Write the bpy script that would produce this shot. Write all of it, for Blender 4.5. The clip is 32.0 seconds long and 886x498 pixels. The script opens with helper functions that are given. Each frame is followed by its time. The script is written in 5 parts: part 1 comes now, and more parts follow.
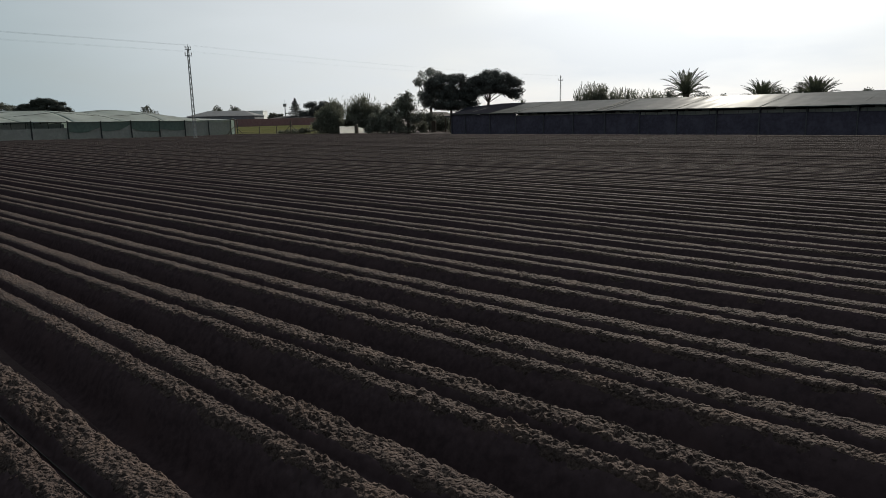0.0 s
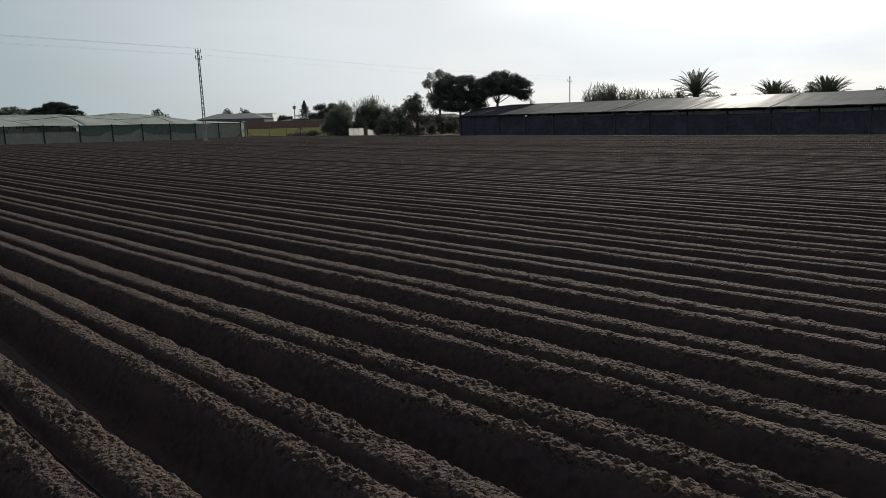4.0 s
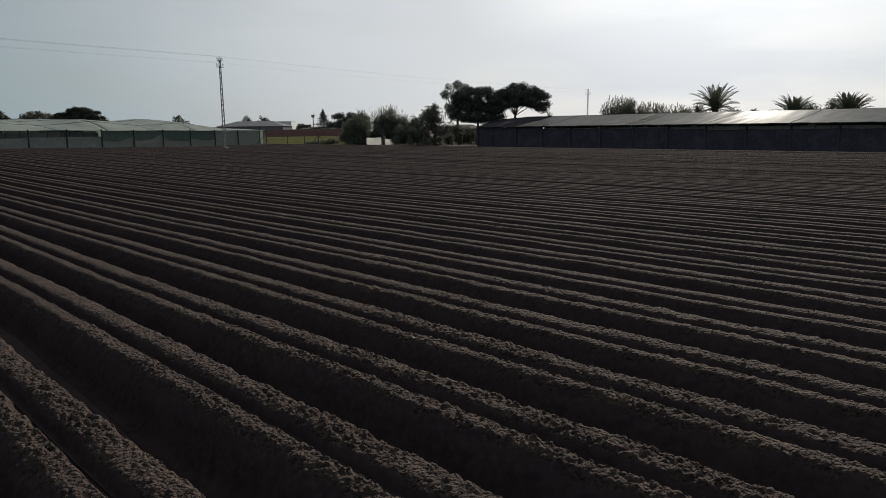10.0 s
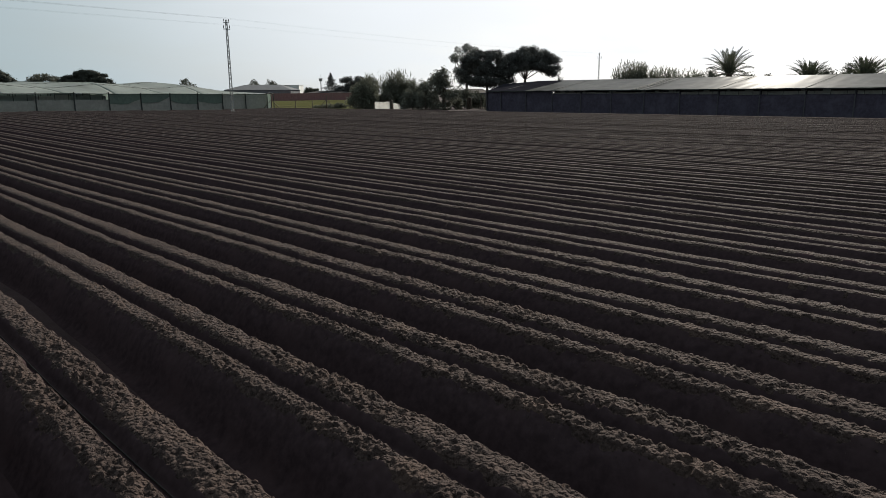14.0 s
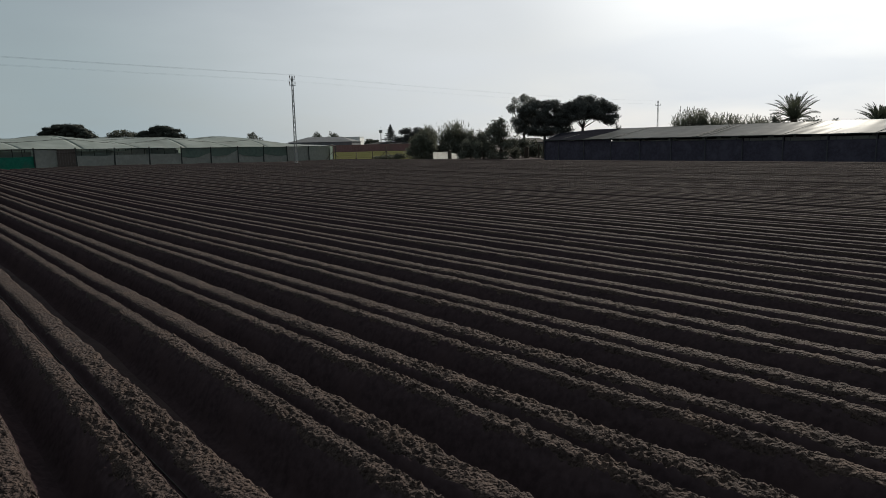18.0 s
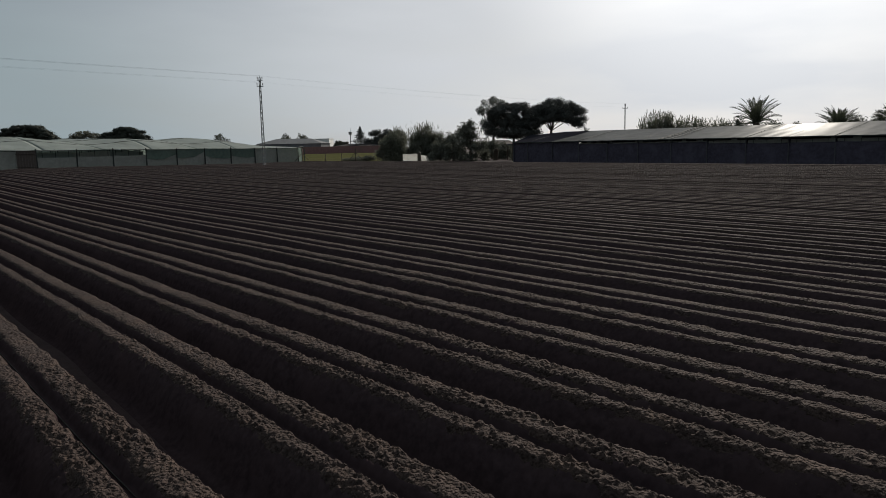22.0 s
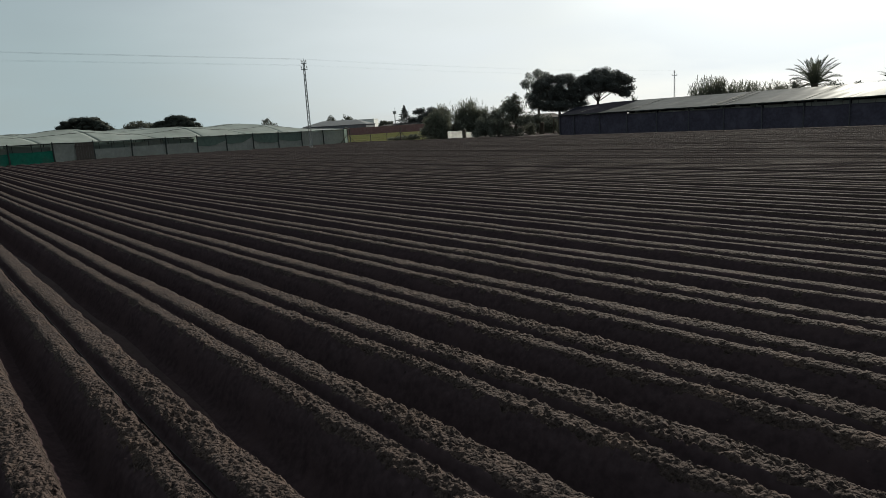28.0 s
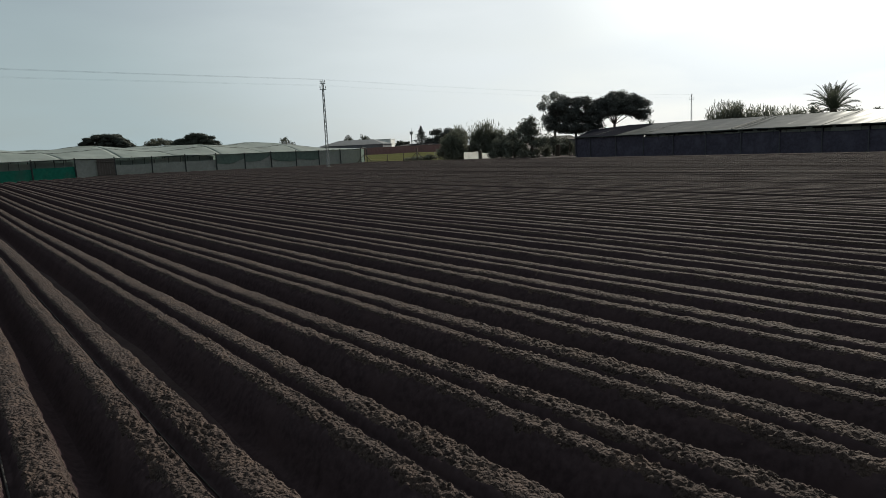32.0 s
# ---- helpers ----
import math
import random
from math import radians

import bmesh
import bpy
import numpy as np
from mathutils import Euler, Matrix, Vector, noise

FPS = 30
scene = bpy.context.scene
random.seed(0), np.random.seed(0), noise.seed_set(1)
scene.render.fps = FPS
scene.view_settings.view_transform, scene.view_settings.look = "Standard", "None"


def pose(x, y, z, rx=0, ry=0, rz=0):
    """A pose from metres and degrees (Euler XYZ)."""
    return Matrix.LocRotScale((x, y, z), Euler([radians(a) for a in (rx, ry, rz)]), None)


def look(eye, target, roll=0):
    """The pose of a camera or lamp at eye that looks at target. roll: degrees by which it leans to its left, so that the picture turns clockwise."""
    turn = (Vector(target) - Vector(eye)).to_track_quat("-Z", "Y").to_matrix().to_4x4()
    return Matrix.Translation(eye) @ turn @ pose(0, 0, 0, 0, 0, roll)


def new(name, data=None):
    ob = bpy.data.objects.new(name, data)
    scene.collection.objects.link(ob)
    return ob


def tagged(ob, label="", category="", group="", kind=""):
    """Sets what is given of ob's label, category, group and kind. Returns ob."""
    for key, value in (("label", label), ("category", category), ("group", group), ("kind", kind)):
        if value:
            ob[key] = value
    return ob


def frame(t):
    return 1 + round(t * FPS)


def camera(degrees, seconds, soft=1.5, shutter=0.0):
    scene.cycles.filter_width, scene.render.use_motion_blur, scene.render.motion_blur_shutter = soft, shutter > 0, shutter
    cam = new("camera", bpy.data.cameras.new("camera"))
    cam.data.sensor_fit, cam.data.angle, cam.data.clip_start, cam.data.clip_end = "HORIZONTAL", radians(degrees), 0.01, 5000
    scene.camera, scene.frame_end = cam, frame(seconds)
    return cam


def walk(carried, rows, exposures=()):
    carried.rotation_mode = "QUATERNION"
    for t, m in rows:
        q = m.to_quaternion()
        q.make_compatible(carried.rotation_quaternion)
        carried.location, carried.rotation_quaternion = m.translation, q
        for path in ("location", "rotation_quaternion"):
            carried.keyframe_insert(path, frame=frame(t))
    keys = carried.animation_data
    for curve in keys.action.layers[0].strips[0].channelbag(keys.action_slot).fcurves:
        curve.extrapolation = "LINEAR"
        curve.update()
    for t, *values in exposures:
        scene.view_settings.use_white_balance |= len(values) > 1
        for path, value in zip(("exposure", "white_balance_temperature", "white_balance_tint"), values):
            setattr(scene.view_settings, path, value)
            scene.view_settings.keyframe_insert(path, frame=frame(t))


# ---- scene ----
cam = camera(65.5, 32.0, 0.6)
PATH = [
    (0, (0.095, -0.211, 1.912), (0.094, 1.753, 1.534), -1.2),
    (0.5, (0.109, -0.198, 1.915), (0.129, 1.767, 1.542), -1.2),
    (1, (0.101, -0.199, 1.915), (0.121, 1.763, 1.526), -1.2),
    (1.5, (0.142, -0.187, 1.918), (0.185, 1.774, 1.529), -1.5),
    (2, (0.126, -0.184, 1.915), (0.198, 1.776, 1.521), -1.8),
    (2.5, (0.112, -0.197, 1.916), (0.183, 1.761, 1.517), -1.9),
    (3, (0.092, -0.216, 1.922), (0.088, 1.748, 1.546), -1.8),
    (3.5, (0.097, -0.207, 1.925), (0.075, 1.759, 1.562), -1.7),
    (4, (0.087, -0.214, 1.918), (0.059, 1.75, 1.545), -1.5),
    (4.5, (0.103, -0.204, 1.915), (0.078, 1.758, 1.525), -1.4),
    (6.5, (0.074, -0.203, 1.916), (0.047, 1.76, 1.534), -0.2),
    (7, (0.084, -0.208, 1.917), (0.03, 1.756, 1.544), 0.1),
    (7.5, (0.092, -0.203, 1.922), (0.047, 1.764, 1.56), -1.0),
    (8, (0.102, -0.203, 1.926), (0.057, 1.765, 1.574), -1.0),
    (8.5, (0.1, -0.201, 1.927), (0.097, 1.767, 1.572), -1.1),
    (9, (0.085, -0.214, 1.933), (0.061, 1.756, 1.59), -0.8),
    (9.5, (0.079, -0.219, 1.927), (0.035, 1.752, 1.591), -0.5),
    (10, (0.08, -0.216, 1.93), (0.009, 1.753, 1.587), -0.6),
    (10.5, (0.057, -0.198, 1.934), (-0.014, 1.773, 1.603), 0.3),
    (11, (0.084, -0.209, 1.943), (0.023, 1.767, 1.64), 0.2),
    (11.5, (0.064, -0.205, 1.933), (0.01, 1.77, 1.627), 0.1),
    (12, (0.075, -0.221, 1.933), (0.013, 1.752, 1.608), 0.2),
    (12.5, (0.072, -0.211, 1.93), (0.017, 1.76, 1.595), 0.3),
    (13, (0.042, -0.215, 1.926), (-0.049, 1.754, 1.583), 0.3),
    (13.5, (0.066, -0.222, 1.926), (-0.072, 1.743, 1.582), 0.1),
    (14, (0.069, -0.184, 1.9), (-0.025, 1.764, 1.46), -0.4),
    (14.5, (0.068, -0.159, 1.903), (-0.006, 1.798, 1.498), -0.4),
    (16.5, (0.056, -0.174, 1.92), (-0.101, 1.78, 1.523), -2.0),
    (17, (0.038, -0.192, 1.921), (-0.154, 1.764, 1.552), -2.1),
    (17.5, (0.062, -0.2, 1.934), (-0.149, 1.763, 1.614), -2.1),
    (18, (0.044, -0.218, 1.938), (-0.216, 1.742, 1.637), -1.2),
    (18.5, (0.057, -0.216, 1.943), (-0.182, 1.752, 1.674), -0.9),
    (19, (0.068, -0.211, 1.94), (-0.144, 1.759, 1.668), -1.3),
    (19.5, (0.077, -0.205, 1.941), (-0.104, 1.767, 1.657), -1.3),
    (20, (0.068, -0.201, 1.941), (-0.11, 1.772, 1.666), -1.4),
    (20.5, (0.046, -0.217, 1.94), (-0.146, 1.755, 1.669), -0.9),
    (21, (0.078, -0.217, 1.94), (-0.087, 1.755, 1.657), -1.6),
    (21.5, (0.076, -0.205, 1.93), (-0.075, 1.768, 1.641), -1.8),
    (22, (0.096, -0.203, 1.937), (-0.079, 1.767, 1.64), -1.1),
    (22.5, (0.062, -0.158, 1.94), (-0.141, 1.811, 1.657), -1.7),
    (23, (-0.019, -0.046, 1.975), (-0.246, 1.928, 1.742), -0.2),
    (23.5, (-0.125, 0.031, 1.977), (-0.306, 2.014, 1.79), -0.7),
    (24, (-0.202, 0.076, 1.939), (-0.256, 2.051, 1.628), -0.4),
    (24.5, (-0.215, 0.065, 1.934), (-0.269, 2.026, 1.545), -0.2),
    (25, (-0.034, -0.03, 1.916), (-0.121, 1.933, 1.544), -1.0),
    (25.5, (0.053, -0.111, 1.914), (-0.132, 1.842, 1.529), -0.6),
    (26, (0.097, -0.103, 1.925), (-0.113, 1.855, 1.575), -1.3),
    (26.5, (0.082, -0.109, 1.927), (-0.163, 1.844, 1.576), -2.9),
    (28.5, (0.084, -0.172, 1.941), (-0.24, 1.77, 1.584), -3.4),
    (29, (0.11, -0.196, 1.943), (-0.211, 1.75, 1.61), -3.8),
    (29.5, (0.119, -0.179, 1.941), (-0.123, 1.781, 1.624), -4.9),
    (30, (0.082, -0.196, 1.942), (-0.219, 1.747, 1.575), -4.3),
    (30.5, (0.073, -0.208, 1.947), (-0.31, 1.729, 1.628), -3.3),
    (31, (0.067, -0.211, 1.915), (-0.314, 1.715, 1.536), -2.0),
    (31.5, (0.076, -0.202, 1.932), (-0.317, 1.725, 1.571), -2.6),
    (32, (0.082, -0.204, 1.939), (-0.272, 1.742, 1.642), -2.7),
]
# stops, and the camera's own white balance, which drifts towards green and back
EXPOSURES = [(0.0, 0.18, 6400, 8.0), (2.0, 0.18, 6400, 7.5), (3.0, 0.19, 6400, 5.5), (4.0, 0.20, 6400, 8.0), (7.0, 0.20, 6400, 6.0), (8.0, 0.14, 6400, 7.5), (9.0, 0.05, 6400, 9.0), (10.0, -0.05, 6400, 9.0),
             (11.0, -0.23, 6400, 10.0), (12.0, -0.18, 6400, 10.3), (13.0, -0.14, 6400, 10.3), (13.5, -0.05, 6400, 10.0), (14.0, 0.41, 6400, 9.0), (15.5, 0.42, 6400, 7.0), (17.0, 0.39, 6400, 5.5),
             (18.0, 0.03, 6400, 8.0), (19.0, -0.20, 6400, 10.0), (20.0, -0.22, 6400, 10.3), (21.0, -0.24, 6400, 10.3), (22.0, -0.13, 6400, 10.0), (23.0, -0.18, 6400, 10.0), (24.0, -0.38, 6400, 10.3),
             (25.0, 0.22, 6400, 9.0), (26.0, 0.27, 6400, 7.5), (29.0, 0.26, 6400, 4.0), (30.0, 0.35, 6400, 7.0), (31.0, 0.28, 6400, 9.0), (32.0, 0.27, 6400, 5.0)]
walk(cam, [(t, look(eye, target, roll)) for t, eye, target, roll in PATH], EXPOSURES)

# ---------------------------------------------------------------- world, sun
SUN_AZ, SUN_EL = 20.5, 28.0          # degrees right of +Y, degrees up
HAZE_FAR, HAZE_SUN, HAZE_LOW = (5.4, 6.45, 6.85, 1), (11.8, 12.1, 12.5, 1), 0.70
world = bpy.data.worlds.new("sky")
scene.world = world
world.use_nodes = True
wt = world.node_tree
wt.nodes.clear()
sky = wt.nodes.new("ShaderNodeTexSky")
sky.sky_type, sky.sun_disc = "NISHITA", False
sky.sun_elevation, sky.sun_rotation = radians(SUN_EL), radians(SUN_AZ)
sky.air_density, sky.dust_density, sky.ozone_density = 1.0, 1.5, 2.0
wbg = wt.nodes.new("ShaderNodeBackground")
wbg.inputs["Strength"].default_value = 0.060
wout = wt.nodes.new("ShaderNodeOutputWorld")
# thin white haze, thickest low down, with faint streaks of cirrus
wco = wt.nodes.new("ShaderNodeTexCoord")
wmap = wt.nodes.new("ShaderNodeMapping")
wmap.inputs["Scale"].default_value = (1.0, 1.0, 4.5)
wmap.inputs["Rotation"].default_value = (0.1, 0.15, 0.6)
wnz = wt.nodes.new("ShaderNodeTexNoise")
wnz.inputs["Scale"].default_value, wnz.inputs["Detail"].default_value, wnz.inputs["Roughness"].default_value = 1.9, 6, 0.5
wrp = wt.nodes.new("ShaderNodeMapRange")
wrp.inputs["From Min"].default_value, wrp.inputs["From Max"].default_value = 0.40, 0.75
wrp.inputs["To Min"].default_value, wrp.inputs["To Max"].default_value = 0.0, 0.54
wsep = wt.nodes.new("ShaderNodeSeparateXYZ")
wlow = wt.nodes.new("ShaderNodeMapRange")
wlow.interpolation_type = "SMOOTHSTEP"
wlow.inputs["From Min"].default_value, wlow.inputs["From Max"].default_value = 0.0, 0.38
wlow.inputs["To Min"].default_value, wlow.inputs["To Max"].default_value = HAZE_LOW, 0.40
wadd = wt.nodes.new("ShaderNodeMath")
wadd.operation, wadd.use_clamp = "ADD", True
whsv = wt.nodes.new("ShaderNodeHueSaturation")
whsv.inputs["Saturation"].default_value = 0.52
wveil = wt.nodes.new("ShaderNodeMixRGB")
wdot = wt.nodes.new("ShaderNodeVectorMath")
wdot.operation = "DOT_PRODUCT"
wdot.inputs[1].default_value = (math.sin(radians(SUN_AZ)) * math.cos(radians(SUN_EL)), math.cos(radians(SUN_AZ)) * math.cos(radians(SUN_EL)), math.sin(radians(SUN_EL)))
wtow = wt.nodes.new("ShaderNodeMapRange")
wtow.interpolation_type = "SMOOTHSTEP"
wtow.inputs["From Min"].default_value, wtow.inputs["From Max"].default_value = 0.50, 0.91
whaze = wt.nodes.new("ShaderNodeMixRGB")
whaze.inputs["Color1"].default_value, whaze.inputs["Color2"].default_value = HAZE_FAR, HAZE_SUN
wt.links.new(wco.outputs["Generated"], wdot.inputs[0])
wt.links.new(wdot.outputs["Value"], wtow.inputs["Value"])
wt.links.new(wtow.outputs["Result"], whaze.inputs["Fac"])
wt.links.new(whaze.outputs["Color"], wveil.inputs["Color2"])
wt.links.new(wco.outputs["Generated"], wmap.inputs["Vector"])
wt.links.new(wco.outputs["Generated"], wsep.inputs["Vector"])
wt.links.new(wmap.outputs["Vector"], wnz.inputs["Vector"])
wt.links.new(wnz.outputs["Fac"], wrp.inputs["Value"])
wt.links.new(wsep.outputs["Z"], wlow.inputs["Value"])
wt.links.new(wrp.outputs["Result"], wadd.inputs[0])
wt.links.new(wlow.outputs["Result"], wadd.inputs[1])
wt.links.new(sky.outputs["Color"], whsv.inputs["Color"])
wt.links.new(wadd.outputs["Value"], wveil.inputs["Fac"])
wt.links.new(whsv.outputs["Color"], wveil.inputs["Color1"])
wglow = wt.nodes.new("ShaderNodeMapRange")
wglow.interpolation_type = "SMOOTHSTEP"
wglow.inputs["From Min"].default_value, wglow.inputs["From Max"].default_value = 0.875, 1.0
waur = wt.nodes.new("ShaderNodeMixRGB")
waur.blend_type = "ADD"
waur.inputs["Color2"].default_value = (7.5, 7.4, 7.3, 1)
wt.links.new(wdot.outputs["Value"], wglow.inputs["Value"])
wt.links.new(wglow.outputs["Result"], waur.inputs["Fac"])
wt.links.new(wveil.outputs["Color"], waur.inputs["Color1"])
wt.links.new(waur.outputs["Color"], wbg.inputs["Color"])
wt.links.new(wbg.outputs["Background"], wout.inputs["Surface"])

sun = new("sun", bpy.data.lights.new("sun", "SUN"))
sun.data.energy, sun.data.angle, sun.data.color = 4.3, radians(0.6), (1.0, 0.92, 0.80)
sa, se = radians(SUN_AZ), radians(SUN_EL)
sun.matrix_world = look((100 * math.sin(sa) * math.cos(se), 100 * math.cos(sa) * math.cos(se), 100 * math.sin(se)), (0, 0, 0))


# ---------------------------------------------------------------- materials
def material(name, c1, c2, scale=8.0, rough=0.85, metal=0.0, bump=0.3, fine=60.0, stain=None, stain_scale=0.6, spec=0.3,
             translucent=0.0, stretch=(1, 1, 1), per_piece=0.0, deep=0.02, cells=0.0, octaves=8.0):
    """Two tones by a fine noise, a broad stain and fine relief, in metres of the object."""
    m = bpy.data.materials.new(name)
    m.use_nodes = True
    nt = m.node_tree
    b = nt.nodes["Principled BSDF"]
    out = nt.nodes["Material Output"]
    co = nt.nodes.new("ShaderNodeTexCoord")
    mp = nt.nodes.new("ShaderNodeMapping")
    mp.inputs["Scale"].default_value = stretch
    nt.links.new(co.outputs["Object"], mp.inputs["Vector"])

    def nz(s, detail=6.0, r=0.6):
        n = nt.nodes.new("ShaderNodeTexNoise")
        n.inputs["Scale"].default_value, n.inputs["Detail"].default_value, n.inputs["Roughness"].default_value = s, detail, r
        nt.links.new(mp.outputs["Vector"], n.inputs["Vector"])
        return n

    def spread(n, lo, hi):
        r = nt.nodes.new("ShaderNodeMapRange")
        r.inputs["From Min"].default_value, r.inputs["From Max"].default_value = lo, hi
        nt.links.new(n.outputs["Fac"], r.inputs["Value"])
        return r.outputs["Result"]

    mix = nt.nodes.new("ShaderNodeMixRGB")
    mix.inputs["Color1"].default_value, mix.inputs["Color2"].default_value = (*c1, 1), (*c2, 1)
    nt.links.new(spread(nz(scale), 0.35, 0.68), mix.inputs["Fac"])
    col = mix.outputs["Color"]
    if stain:
        m2 = nt.nodes.new("ShaderNodeMixRGB")
        m2.inputs["Color2"].default_value = (*stain, 1)
        nt.links.new(spread(nz(stain_scale, 5), 0.48, 0.75), m2.inputs["Fac"])
        nt.links.new(col, m2.inputs["Color1"])
        col = m2.outputs["Color"]
    if per_piece:
        info = nt.nodes.new("ShaderNodeObjectInfo")
        mr = nt.nodes.new("ShaderNodeMapRange")
        mr.inputs["To Min"].default_value, mr.inputs["To Max"].default_value = 1 - per_piece, 1 + per_piece
        hs = nt.nodes.new("ShaderNodeHueSaturation")
        nt.links.new(info.outputs["Random"], mr.inputs["Value"])
        nt.links.new(mr.outputs["Result"], hs.inputs["Value"])
        nt.links.new(col, hs.inputs["Color"])
        col = hs.outputs["Color"]
    nt.links.new(col, b.inputs["Base Color"])
    b.inputs["Roughness"].default_value, b.inputs["Metallic"].default_value = rough, metal
    b.inputs["Specular IOR Level"].default_value = spec
    if bump:
        bp = nt.nodes.new("ShaderNodeBump")
        bp.inputs["Strength"].default_value, bp.inputs["Distance"].default_value = bump, deep
        height = nz(fine, octaves, 0.65 if octaves > 4 else 0.5).outputs["Fac"]
        if cells:
            # rounded crumbs with creases between them
            warp = nt.nodes.new("ShaderNodeMixRGB")
            warp.inputs["Fac"].default_value = 0.02
            nt.links.new(mp.outputs["Vector"], warp.inputs["Color1"])
            nt.links.new(nz(cells * 0.8, 2).outputs["Color"], warp.inputs["Color2"])
            vo = nt.nodes.new("ShaderNodeTexVoronoi")
            vo.inputs["Scale"].default_value, vo.inputs["Randomness"].default_value = cells, 1.0
            nt.links.new(warp.outputs["Color"], vo.inputs["Vector"])
            ad = nt.nodes.new("ShaderNodeMath")
            ad.operation = "MULTIPLY_ADD"
            ad.inputs[1].default_value = -1.0
            nt.links.new(vo.outputs["Distance"], ad.inputs[0])
            nt.links.new(height, ad.inputs[2])
            height = ad.outputs["Value"]
        nt.links.new(height, bp.inputs["Height"])
        nt.links.new(bp.outputs["Normal"], b.inputs["Normal"])
    if translucent:
        tr = nt.nodes.new("ShaderNodeBsdfTranslucent")
        nt.links.new(col, tr.inputs["Color"])
        ms = nt.nodes.new("ShaderNodeMixShader")
        ms.inputs["Fac"].default_value = translucent
        nt.links.new(b.outputs["BSDF"], ms.inputs[1])
        nt.links.new(tr.outputs["BSDF"], ms.inputs[2])
        nt.links.new(ms.outputs["Shader"], out.inputs["Surface"])
    return m


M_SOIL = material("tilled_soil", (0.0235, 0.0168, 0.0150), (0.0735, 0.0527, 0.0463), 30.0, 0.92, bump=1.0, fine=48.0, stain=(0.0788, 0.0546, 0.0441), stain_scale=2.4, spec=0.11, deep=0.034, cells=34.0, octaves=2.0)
# pressed smooth; the flanks' and groove's shade is put into this darker colour
M_PRESSED_SHADED = material("pressed_shaded_soil", (0.0312, 0.0221, 0.0235), (0.0484, 0.0343, 0.0363), 16.0, 1.0, bump=0.14, fine=30.0, stain=(0.0499, 0.0344, 0.0355), stain_scale=2.2, spec=0.0, deep=0.008, octaves=3.0)
M_EARTH = material("packed_earth", (0.0333, 0.0227, 0.0225), (0.0520, 0.0355, 0.0342), 3.0, 0.95, bump=0.6, fine=25.0, stain=(0.0437, 0.0290, 0.0268), stain_scale=0.15, spec=0.1)
M_CLOD = material("soil_clod", (0.0235, 0.0168, 0.0150), (0.0735, 0.0527, 0.0463), 30.0, 0.9, bump=0.8, fine=120.0, spec=0.1, deep=0.03)
M_GRASS = material("meadow", (0.060, 0.063, 0.027), (0.082, 0.081, 0.036), 0.6, 0.9, bump=0.1, fine=8.0, stain=(0.090, 0.082, 0.044), stain_scale=0.1, spec=0.0)
M_BLADE = material("grass_blade", (0.060, 0.063, 0.027), (0.082, 0.081, 0.036), 2.0, 0.9, bump=0.0, translucent=0.4, spec=0.0)
M_FILM = material("white_plastic_film", (0.095, 0.096, 0.093), (0.135, 0.136, 0.130), 0.5, 0.6, bump=0.16, fine=1.3, stain=(0.085, 0.085, 0.078), stain_scale=0.3, spec=0.0, translucent=0.25)


def lacquer(m, share, rough):
    """A thin gloss over a matt surface."""
    nt = m.node_tree
    out = nt.nodes["Material Output"]
    under = out.inputs["Surface"].links[0].from_socket
    gl = nt.nodes.new("ShaderNodeBsdfGlossy")
    gl.inputs["Roughness"].default_value = rough
    ms = nt.nodes.new("ShaderNodeMixShader")
    ms.inputs["Fac"].default_value = share
    nt.links.new(under, ms.inputs[1])
    nt.links.new(gl.outputs["BSDF"], ms.inputs[2])
    nt.links.new(ms.outputs["Shader"], out.inputs["Surface"])


lacquer(M_FILM, 0.065, 0.17)
M_FILM_OLD = material("dusty_greenhouse_film", (0.2912, 0.3306, 0.3021), (0.4032, 0.4408, 0.4104), 0.4, 0.5, bump=0.5, fine=0.9, stain=(0.2464, 0.2668, 0.2337), stain_scale=0.22, spec=0.3, translucent=0.5)
M_BLACK = material("black_shade_sheet", (0.0370, 0.0333, 0.0480), (0.0610, 0.0552, 0.0770), 4.0, 0.75, bump=0.3, fine=5.0, stain=(0.0805, 0.0731, 0.0979), stain_scale=0.8, spec=0.2)
M_SHADE = material("dark_shade_cloth", (0.014, 0.014, 0.018), (0.026, 0.026, 0.032), 3.0, 1.0, bump=0.4, fine=6.0, spec=0.0)
M_TARP = material("white_tarpaulin", (0.62, 0.62, 0.60), (0.75, 0.75, 0.72), 2.0, 0.6, bump=0.3, fine=6.0, stain=(0.5, 0.48, 0.44), stain_scale=0.9, translucent=0.5)
M_GREEN = material("green_windbreak_net", (0.024, 0.205, 0.14), (0.04, 0.29, 0.20), 3.0, 0.8, bump=0.3, fine=6.0, stain=(0.10, 0.21, 0.165), stain_scale=0.6, spec=0.2, translucent=0.5)
M_DARKNET = material("dark_green_net", (0.21, 0.265, 0.24), (0.30, 0.355, 0.325), 3.0, 0.85, bump=0.3, fine=6.0, stain=(0.24, 0.275, 0.25), stain_scale=0.5, spec=0.2, translucent=0.5)
M_UPPER = material("thin_green_net", (0.14, 0.19, 0.16), (0.20, 0.255, 0.22), 2.0, 0.9, bump=0.2, fine=6.0, stain=(0.18, 0.215, 0.185), stain_scale=0.5, spec=0.1, translucent=0.4)
M_GREYNET = material("faded_grey_net", (0.395, 0.40, 0.365), (0.50, 0.505, 0.465), 3.0, 0.85, bump=0.3, fine=6.0, stain=(0.38, 0.38, 0.345), stain_scale=0.7, spec=0.2, translucent=0.5)
M_BROWNPANEL = material("brown_boards", (0.10, 0.082, 0.072), (0.145, 0.122, 0.108), 6.0, 0.85, bump=0.4, fine=30.0, stretch=(6, 1, 1), translucent=0.3)
